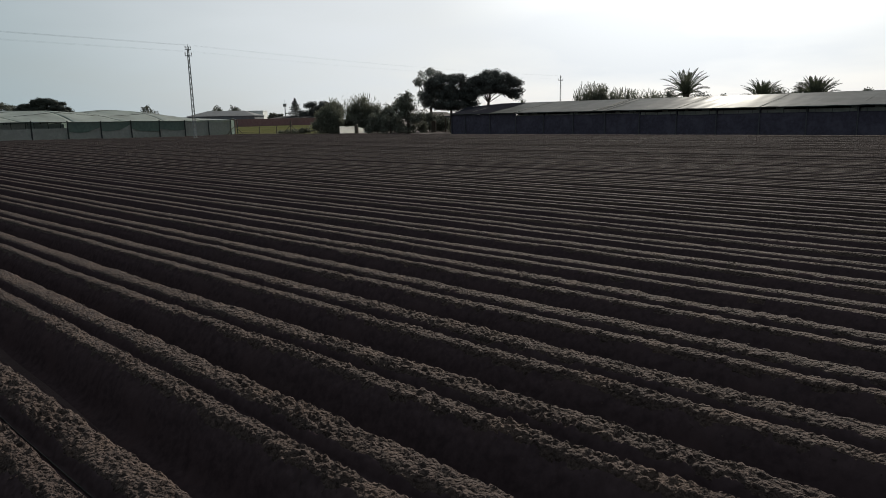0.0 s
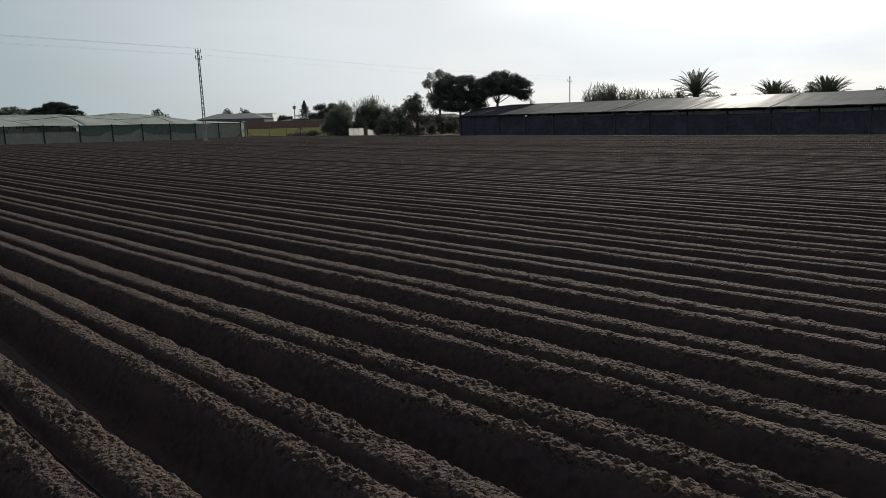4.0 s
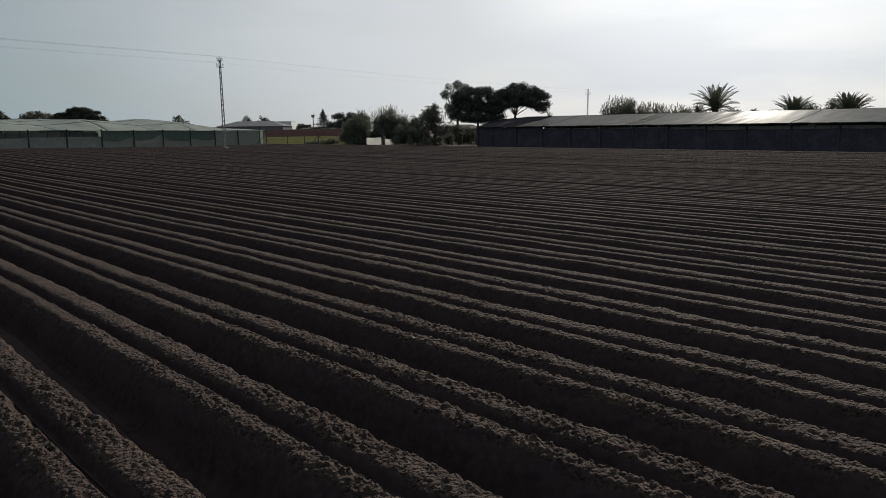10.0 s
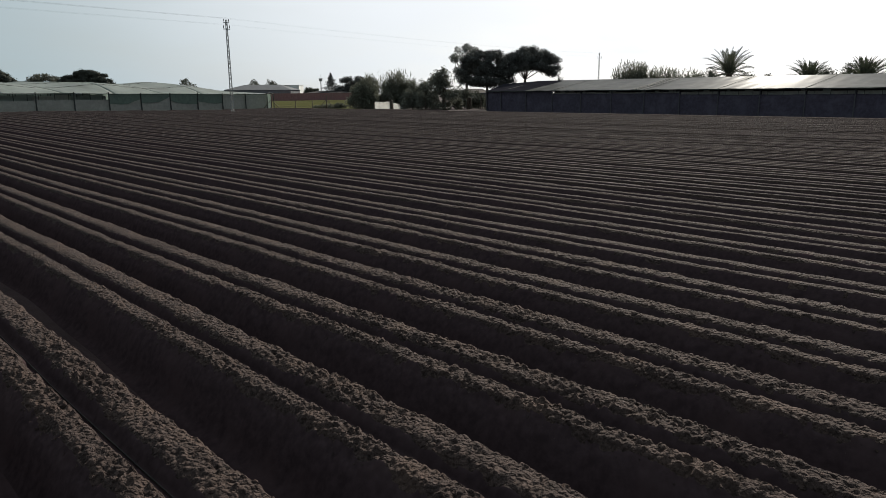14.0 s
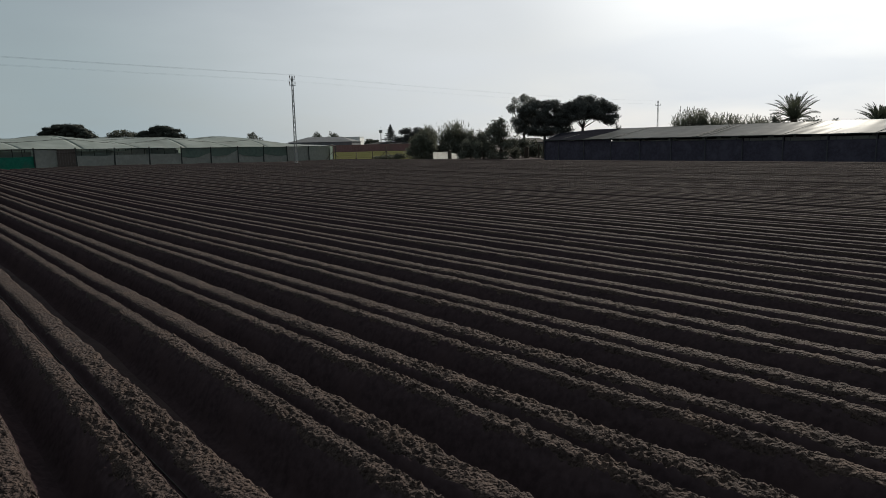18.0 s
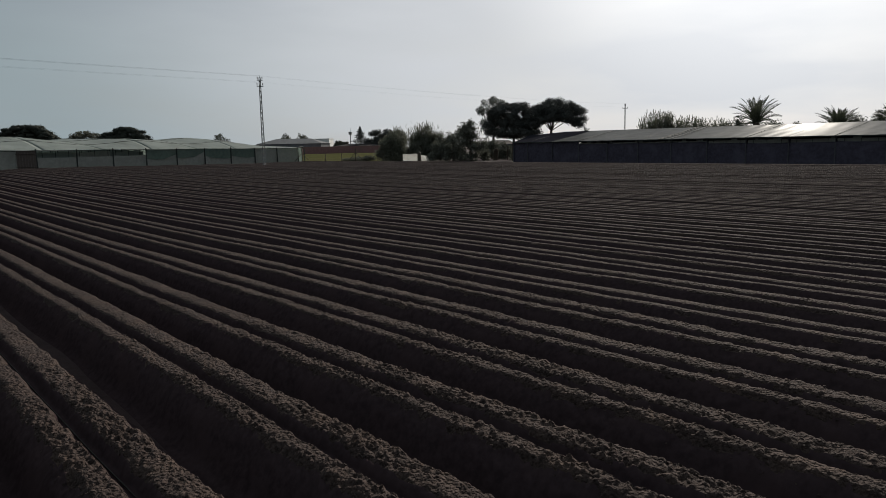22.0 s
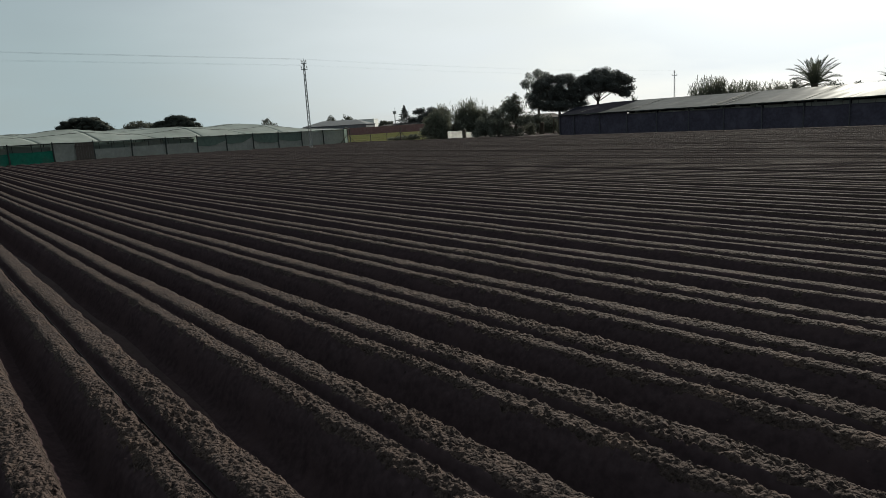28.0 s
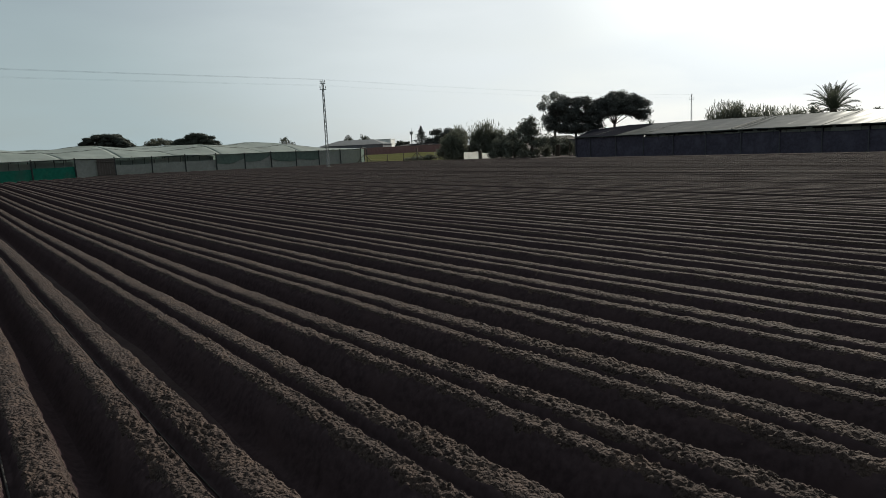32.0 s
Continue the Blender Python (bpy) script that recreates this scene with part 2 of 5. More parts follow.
M_STEEL = material("galvanised_steel", (0.22, 0.23, 0.23), (0.34, 0.35, 0.35), 9.0, 0.55, 0.6, bump=0.15, fine=60.0, stain=(0.2, 0.15, 0.11), stain_scale=1.5)
M_DARKSTEEL = material("weathered_dark_pipe", (0.032, 0.038, 0.036), (0.06, 0.068, 0.064), 9.0, 0.7, 0.2, bump=0.2, fine=60.0, spec=0.2)
M_SHEDPOST = material("dark_painted_post", (0.06, 0.06, 0.066), (0.09, 0.09, 0.096), 9.0, 0.8, bump=0.2, fine=40.0, spec=0.15)
M_DULL = material("dull_grey_plaster", (0.12, 0.125, 0.132), (0.16, 0.165, 0.172), 1.5, 0.9, bump=0.3, fine=12.0, stain=(0.11, 0.11, 0.112), stain_scale=0.5, spec=0.1)
M_WOOD = material("weathered_timber", (0.07, 0.055, 0.042), (0.13, 0.105, 0.08), 5.0, 0.85, bump=0.5, fine=30.0, stretch=(4, 4, 0.6))
M_CONCRETE = material("grey_concrete", (0.24, 0.235, 0.22), (0.34, 0.33, 0.31), 3.0, 0.9, bump=0.4, fine=30.0, stain=(0.18, 0.17, 0.15), stain_scale=0.6)
M_WHITE = material("white_paint", (0.66, 0.66, 0.63), (0.78, 0.78, 0.75), 2.0, 0.7, bump=0.2, fine=20.0, stain=(0.5, 0.48, 0.43), stain_scale=0.8, translucent=0.0)
M_RED = material("red_brick_wall", (0.19, 0.10, 0.094), (0.24, 0.135, 0.125), 1.2, 0.9, bump=0.4, fine=12.0, stain=(0.18, 0.11, 0.10), stain_scale=0.2)
M_RUST = material("brown_sheet_roof", (0.024, 0.021, 0.0215), (0.036, 0.032, 0.032), 0.9, 0.9, bump=0.3, fine=8.0, stain=(0.042, 0.030, 0.026), stain_scale=0.2, spec=0.1)
M_BARK = material("bark", (0.055, 0.042, 0.033), (0.10, 0.08, 0.062), 6.0, 0.95, bump=0.8, fine=18.0, stretch=(3, 3, 0.7))
M_PINE = material("pine_needles", (0.0608, 0.0632, 0.0584), (0.0905, 0.0920, 0.0832), 0.8, 0.9, bump=0.0, translucent=0.10)
M_HOLM = material("holm_oak_leaves", (0.034, 0.037, 0.031), (0.052, 0.056, 0.047), 0.8, 0.95, bump=0.0, translucent=0.05, spec=0.05)
M_EUC = material("eucalyptus_leaves", (0.1440, 0.1548, 0.1443), (0.2016, 0.2124, 0.1998), 0.7, 0.6, bump=0.0, translucent=0.55)
M_SHRUB = material("shrub_leaves", (0.0972, 0.1016, 0.0800), (0.1593, 0.1610, 0.1270), 0.8, 0.85, bump=0.0, translucent=0.2)
M_REED = material("reed_leaves", (0.1107, 0.1161, 0.0856), (0.1823, 0.1877, 0.1435), 0.9, 0.75, bump=0.0, translucent=0.4)
M_PALM = material("palm_leaflets", (0.046, 0.054, 0.036), (0.09, 0.10, 0.064), 1.0, 0.65, bump=0.0, translucent=0.2)
M_WIRE = material("dark_cable", (0.05, 0.05, 0.05), (0.08, 0.08, 0.08), 5.0, 0.6, bump=0.0)
M_TAPE = material("black_drip_pipe", (0.020, 0.019, 0.019), (0.036, 0.032, 0.029), 12.0, 0.75, bump=0.3, fine=40.0, spec=0.12)
M_CERAMIC = material("brown_ceramic", (0.10, 0.06, 0.04), (0.14, 0.09, 0.06), 8.0, 0.3, bump=0.0, spec=0.5)


# ---------------------------------------------------------------- building tools
class Builder:
    """Gathers vertices and faces of one mesh."""

    def __init__(self):
        self.v, self.f = [], []

    def add(self, verts, faces):
        n = len(self.v)
        self.v.extend([tuple(p) for p in verts])
        self.f.extend([tuple(i + n for i in f) for f in faces])
        return self

    def box(self, x0, y0, z0, x1, y1, z1, b=0.0):
        """A box with its long edges cut by b."""
        if not b:
            vs = [(x, y, z) for z in (z0, z1) for x, y in ((x0, y0), (x1, y0), (x1, y1), (x0, y1))]
            return self.add(vs, [(3, 2, 1, 0), (4, 5, 6, 7), (0, 1, 5, 4), (1, 2, 6, 5), (2, 3, 7, 6), (3, 0, 4, 7)])
        ring = [(x0 + b, y0), (x1 - b, y0), (x1, y0 + b), (x1, y1 - b), (x1 - b, y1), (x0 + b, y1), (x0, y1 - b), (x0, y0 + b)]
        vs = [(x, y, z) for z in (z0, z1) for x, y in ring]
        fs = [tuple(range(7, -1, -1)), tuple(range(8, 16))] + [(i, (i + 1) % 8, 8 + (i + 1) % 8, 8 + i) for i in range(8)]
        return self.add(vs, fs)

    def tube(self, pts, radii, sides=6):
        """A tapered tube along a line of points."""
        pts = [Vector(p) for p in pts]
        if not hasattr(radii, "__len__"):
            radii = [radii] * len(pts)
        vs, fs = [], []
        for i, p in enumerate(pts):
            t = (pts[min(i + 1, len(pts) - 1)] - pts[max(i - 1, 0)]).normalized()
            a = t.orthogonal().normalized() if abs(t.z) < 0.9 else t.cross(Vector((0, 1, 0))).normalized()
            c = t.cross(a)
            for j in range(sides):
                w = 2 * math.pi * j / sides
                vs.append(p + float(radii[i]) * (math.cos(w) * a + math.sin(w) * c))
        for i in range(len(pts) - 1):
            for j in range(sides):
                k = (j + 1) % sides
                fs.append((i * sides + j, i * sides + k, (i + 1) * sides + k, (i + 1) * sides + j))
        fs.append(tuple(range(sides - 1, -1, -1)))
        fs.append(tuple(range((len(pts) - 1) * sides, len(pts) * sides)))
        return self.add(vs, fs)

    def sheet(self, fn, nu, nv, thick=0.0):
        """A sheet from fn(a, b), a and b from 0 to 1, with a second skin below where thick."""
        top = [fn(i / nu, j / nv) for i in range(nu + 1) for j in range(nv + 1)]
        w = nv + 1
        fs = [(i * w + j, (i + 1) * w + j, (i + 1) * w + j + 1, i * w + j + 1) for i in range(nu) for j in range(nv)]
        self.add(top, fs)
        if thick:
            self.add([(x, y, z - thick) for x, y, z in top], [f[::-1] for f in fs])
            n = len(top)
            base = len(self.v) - 2 * n
            edge = [i * w for i in range(nu + 1)] + [nu * w + j for j in range(1, w)] + [i * w + nv for i in range(nu - 1, -1, -1)] + [j for j in range(nv - 1, 0, -1)]
            for p, q in zip(edge, edge[1:] + edge[:1]):
                self.f.append((base + p, base + n + p, base + n + q, base + q))
        return self

    def mesh(self, name, mat, smooth=False):
        me = bpy.data.meshes.new(name)
        me.from_pydata(self.v, [], self.f)
        me.materials.append(mat)
        if smooth:
            me.polygons.foreach_set("use_smooth", [True] * len(me.polygons))
        me.update()
        return me


def array_mesh(name, v, f, mat, smooth=False):
    """A mesh from arrays of vertices (n, 3) and faces (m, corners)."""
    c = f.shape[1]
    me = bpy.data.meshes.new(name)
    me.vertices.add(len(v))
    me.vertices.foreach_set("co", np.asarray(v, dtype=np.float32).ravel())
    me.loops.add(f.size)
    me.loops.foreach_set("vertex_index", np.asarray(f, dtype=np.int32).ravel())
    me.polygons.add(len(f))
    me.polygons.foreach_set("loop_start", np.arange(0, f.size, c, dtype=np.int32))
    me.polygons.foreach_set("loop_total", np.full(len(f), c, dtype=np.int32))
    if smooth:
        me.polygons.foreach_set("use_smooth", np.ones(len(f), dtype=bool))
    me.materials.append(mat)
    me.update(calc_edges=True)
    return me


def part(name, data, mat, parent, label="", m=None, smooth=False):
    """One mesh object under a thing or under a part. data: a Builder or a mesh."""
    ob = new(name, data.mesh(name, mat, smooth) if isinstance(data, Builder) else data)
    ob.parent = parent
    if m is not None:
        ob.matrix_basis = m
    if label:
        ob["label"] = label
    return ob


def thing(name, m, label, category, group="", kind=""):
    ob = new(name)
    ob.matrix_basis = m
    return tagged(ob, label, category, group, kind)


def lattice(ix, iy, seed):
    h = (ix.astype(np.int64) * 374761393 + iy.astype(np.int64) * 668265263 + seed * 974711) & 0x7FFFFFFF
    h = ((h ^ (h >> 13)) * 1274126177) & 0x7FFFFFFF
    return ((h ^ (h >> 16)) & 0xFFFF) / 65535.0


def vnoise(x, y, seed=0):
    """Smooth noise from 0 to 1 on arrays."""
    ix, iy = np.floor(x), np.floor(y)
    fx, fy = x - ix, y - iy
    fx, fy = fx * fx * (3 - 2 * fx), fy * fy * (3 - 2 * fy)
    a, b = lattice(ix, iy, seed), lattice(ix + 1, iy, seed)
    c, d = lattice(ix, iy + 1, seed), lattice(ix + 1, iy + 1, seed)
    return (a * (1 - fx) + b * fx) * (1 - fy) + (c * (1 - fx) + d * fx) * fy


def clods(x, y, seed):
    """Rounded lumps of uneven height, 0 to 1, one to a cell, with creases between them."""
    ix, iy = np.floor(x), np.floor(y)
    best, tall = np.full(x.shape, 9.0), np.zeros(x.shape)
    for dx in (-1, 0, 1):
        for dy in (-1, 0, 1):
            cx, cy = ix + dx, iy + dy
            d = (x - cx - lattice(cx, cy, seed)) ** 2 + (y - cy - lattice(cx, cy, seed + 1)) ** 2
            near = d < best
            best = np.where(near, d, best)
            tall = np.where(near, lattice(cx, cy, seed + 2), tall)
    return tall * np.clip(1 - best / 0.62, 0, 1)


def smooth01(v):
    v = np.clip(v, 0, 1)
    return v * v * (3 - 2 * v)


# ---------------------------------------------------------------- plan of the field
ROW = radians(46.9)                                  # the beds run this far left of straight ahead
AX = np.array([-math.sin(ROW), math.cos(ROW)])       # along a bed, away from the camera
CX = np.array([math.cos(ROW), math.sin(ROW)])        # across the beds, away from the camera
PITCH = 1.04                                         # from bed to bed
PHASE = 0.14
GROUND = -0.27                                       # land round the field
FLOOR = -0.37                                        # under the beds


def plan(u, s):
    return u * CX + s * AX


def rise(u, s):
    """The land lifts a little towards the greenhouse."""
    return 0.42 * smooth01((s - 20) / 62) * smooth01((46 - u) / 30)


def bed_end(u):
    return 82.7 + (u - 4.8) * 0.277 - 3.0


# ---------------------------------------------------------------- ground
def build_ground():
    radii = np.concatenate([[0.0], 0.6 * 1.075 ** np.arange(0, 122)])
    na = 220
    ang = np.arange(na) * 2 * np.pi / na
    rr, aa = np.meshgrid(radii, ang, indexing="ij")
    x, y = rr * np.sin(aa), rr * np.cos(aa)
    u, s = x * CX[0] + y * CX[1], x * AX[0] + y * AX[1]
    infield = smooth01((56.6 - u) / 0.8) * smooth01((bed_end(u) - s + 0.6) / 1.2) * smooth01((s + 9.6) / 0.6) * smooth01((u + 2.0) / 0.6)
    z = GROUND + (FLOOR - GROUND) * infield + rise(u, s) + 0.03 * (vnoise(x / 1.7, y / 1.7, 5) - 0.5) + 0.05 * (vnoise(x / 9, y / 9, 6) - 0.5)
    v = np.stack([x, y, z], -1).reshape(-1, 3)
    i, j = np.meshgrid(np.arange(len(radii) - 1), np.arange(na), indexing="ij")
    k = (j + 1) % na
    f = np.stack([i * na + j, i * na + k, (i + 1) * na + k, (i + 1) * na + j], -1).reshape(-1, 4)
    ob = new("ground", array_mesh("ground", v, f, M_EARTH, True))
    tagged(ob, "bare brown packed earth of the field and its headland", "ground", kind="structure")


build_ground()

# cross section of a bed: place across it in bed widths, height
PROFILE_T = [-0.62, -0.52, -0.485, -0.45, -0.395, -0.355, -0.32, -0.285, -0.25, -0.20, -0.098, -0.074, -0.048, 0.003, 0.028, 0.050, 0.078, 0.12, 0.225, 0.258, 0.276, 0.290, 0.335, 0.40, 0.475, 0.52, 0.62]
PROFILE_Z = [-0.42, -0.36, -0.345, -0.31, -0.195, -0.115, -0.060, -0.026, -0.006, 0.004, 0.000, -0.030, -0.085, -0.085, -0.042, -0.008, 0.009, 0.016, 0.010, -0.004, -0.040, -0.095, -0.24, -0.32, -0.345, -0.36, -0.42]
BED_OFFSET = {0: -0.018, 1: -0.074, 2: 0.01, 3: -0.01}   # beds that lie off their line


def bed_lean(k):
    """Away from the first bed the strip before the groove gets narrower."""
    return 0.030 + 0.014 * np.clip(np.asarray(k) / 3.0, 0, 1)


def bed_profile(t, k):
    """Height across a bed."""
    lean = bed_lean(k) * np.interp(t, [-0.52, -0.45, -0.345, -0.25, -0.13], [0, 0.6, 1, 1, 0])
    # the beds further over were thrown up with a crisper shoulder
    crisp = np.clip((np.asarray(k) - 4) / 8.0, 0.4, 1) * np.interp(t - lean, [-0.37, -0.31, -0.272, -0.245], [0, 0.034, 0.018, 0])
    return np.interp(t - lean, PROFILE_T, PROFILE_Z) - crisp


def ease(size, step):
    """How much of a relief of this size the mesh can carry."""
    return smooth01((size / step - 1.3) / 1.7)


def crest(n):
    """Sharp wavering crests between rounded hollows."""
    return 0.62 - np.abs(2 * n - 1)


def bed_relief(ss, uu, res):
    """Crumbled soil: clods of four sizes over a rumpled net of crests, rough in patches, pressed flat in others."""
    patch = 0.72 + 0.55 * smooth01((vnoise(ss / 0.55, uu / 0.3, 29) - 0.2) / 0.5)
    bend = 0.02 * (vnoise(ss / 0.09, uu / 0.09, 30) - 0.5)
    a, b = ss + bend, uu - bend
    lump = crest(vnoise(ss / 0.15, uu / 0.11, 22))
    z = 0.004 * lump * ease(0.13, res)
    z = z + 0.005 * clods(a / 0.15, b / 0.12, 50) * ease(0.13, res)
    z = z + 0.014 * clods(a / 0.075, b / 0.062, 60) * ease(0.062, res) * patch
    z = z - 0.016 * clods(a / 0.055, b / 0.042, 80) ** 1.5 * ease(0.042, res) * patch
    z = z + 0.020 * clods(a / 0.038, b / 0.034, 70) * ease(0.034, res) * patch
    return z + 0.011 * (vnoise(ss / 0.021, uu / 0.021, 24) - 0.5) * ease(0.021, res) * patch - 0.010


def bed_calm(ss, k):
    """Beds far off count as straight, level lines."""
    return np.clip(14.0 / np.hypot((k + PHASE) * PITCH, ss), 0.25, 1.0)


def bed_shift(ss, k):
    """How far a bed wanders from its line."""
    off = BED_OFFSET.get(k, 0.0) if np.isscalar(k) else np.select([k == b for b in BED_OFFSET], list(BED_OFFSET.values()), 0.0)
    wander = (0.030 * (vnoise(ss / 2.3, ss * 0 + k * 7.1, 11) - 0.5) + 0.05 * (vnoise(ss / 9.0, ss * 0 + k * 3.7, 12) - 0.5)) * bed_calm(ss, k)
    return wander + off * PITCH


def bed_lift(k):
    """Further off some beds were thrown up higher than others."""
    return 0.052 * (math.sin(k * 12.9898) * 43758.5453 % 1.0 - 0.5) * min(1.0, max(0.0, (k - 12) / 8))


def bed_height(ss, tt, uu, k, res):
    """Height of a bed's surface: its section, ragged at the shoulders, with clods on the tops."""
    calm = bed_calm(ss, k)
    fray = 0.018 * (vnoise(ss / 0.45, tt / 0.16 + 9.1 * k, 33) - 0.5) + 0.026 * (vnoise(ss / 0.13, tt / 0.10 + 5.3 * k, 34) - 0.5)
    z = bed_profile(tt + fray * ease(0.13, res) * calm * smooth01((0.40 - np.abs(tt)) / 0.1), k)
    top = smooth01((tt + 0.36 - bed_lean(k)) / 0.05) * smooth01((0.35 - tt) / 0.06)
    z = z + 0.014 * (vnoise(ss / 0.60, uu / 0.22, 21) - 0.5) * top * ease(0.6, res) * calm
    # the bed former has pressed the flanks and the groove smooth
    z = z + bed_relief(ss, uu, res) * (0.06 + 0.94 * top) * (1 - 0.8 * smooth01((0.075 - np.abs(tt + 0.012)) / 0.03))
    return z + 0.022 * (vnoise(ss / 4.0, tt * 0 + k * 1.9, 25) - 0.5) * calm + rise(uu, ss)


def build_bed(k):
    """Finest where the path passes near; steps grow with the distance."""
    u0 = (k + PHASE) * PITCH
    grain = (2.0 if k <= 6 else 3.0 if k <= 13 else 5.5 if k <= 24 else 8.0) / 1219.0
    ft = float(np.clip(2.0 * grain * max(abs(u0), 2.6), 0.0095, 0.058)) / PITCH
    if k <= 11:
        t = np.concatenate([np.linspace(-0.60, -0.40, 6, endpoint=False), np.linspace(-0.40, 0.295, int(0.695 / ft), endpoint=False), np.linspace(0.295, 0.60, 9)])
    else:
        # further over the edges of the section themselves carry the mesh
        t = np.array(PROFILE_T[:15] + PROFILE_T[16:])
        t = np.sort(np.concatenate([t + float(bed_lean(k)) * np.interp(t, [-0.52, -0.45, -0.345, -0.25, -0.13], [0, 0.6, 1, 1, 0]), [-0.155, 0.17]]))
    s, line, steps = -9.0, [], []
    end = bed_end(u0) + 0.8 * math.sin(k * 2.3)
    while s < end:
        d2 = u0 * u0 + (s + 0.2) ** 2
        if s < -0.4:
            step = 0.35
        elif k < 0 or d2 < 8.0:
            step = 0.06
        else:
            d = math.sqrt(d2)
            step = max(0.0085, grain / math.hypot(abs(u0) / d2, 4.0 * abs(s) / (d2 * d)))
            step = min(step, 0.9)
        line.append(s)
        steps.append(min(step, 3.0 * ft * PITCH))
        s += step
    line.append(end)
    steps.append(steps[-1])
    sv = np.array(line)
    ss, tt = np.meshgrid(sv, t, indexing="ij")
    res = np.maximum(np.array(steps), ft * PITCH)[:, None] + 0 * tt
    uu = u0 + tt * PITCH + bed_shift(ss, k)
    z = bed_height(ss, tt, uu, k, res) + bed_lift(k)
    z = z - 0.36 * smooth01((ss - end + 1.2) / 1.2)
    v = np.stack([uu * CX[0] + ss * AX[0], uu * CX[1] + ss * AX[1], z], -1)
    bed = thing("soil_bed", pose(*plan(u0, 0), 0), "raised bed of crumbly brown soil, grooved along its top", "soil bed", "raised beds of the field")
    origin = np.array([*plan(u0, 0), 0])
    cut = int(np.argmin(np.abs(t + 0.012)))
    for lo, hi in ((0, cut), (cut, len(t) - 1)):
        vv = (v[:, lo:hi + 1] - origin).reshape(-1, 3)
        w = hi - lo + 1
        i, j = np.meshgrid(np.arange(len(sv) - 1), np.arange(hi - lo), indexing="ij")
        a = i * w + j
        f = np.stack([a, a + 1, a + w + 1, a + w], -1).reshape(-1, 4)
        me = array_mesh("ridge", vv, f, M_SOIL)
        me.materials.append(M_PRESSED_SHADED)
        # crumbs on top; shade of flanks and groove painted darker, with a ragged edge
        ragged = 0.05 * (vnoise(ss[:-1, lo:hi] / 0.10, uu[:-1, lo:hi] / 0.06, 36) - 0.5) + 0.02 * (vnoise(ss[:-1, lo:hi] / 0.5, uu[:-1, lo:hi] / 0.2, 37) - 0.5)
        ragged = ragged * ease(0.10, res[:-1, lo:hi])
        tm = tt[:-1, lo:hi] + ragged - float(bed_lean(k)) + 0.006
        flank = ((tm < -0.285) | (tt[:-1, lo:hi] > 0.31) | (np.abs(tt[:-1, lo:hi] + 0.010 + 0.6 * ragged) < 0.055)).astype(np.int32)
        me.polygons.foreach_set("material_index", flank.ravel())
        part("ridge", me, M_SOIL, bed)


BEDS = range(-2, 55)
for k in BEDS:
    build_bed(k)


# ---------------------------------------------------------------- packing shed along the far side
SHED_U, BAY = 61.0, 3.63
SHED = pose(*plan(SHED_U, 0), -0.28, 0, 0, math.degrees(ROW) - 90)


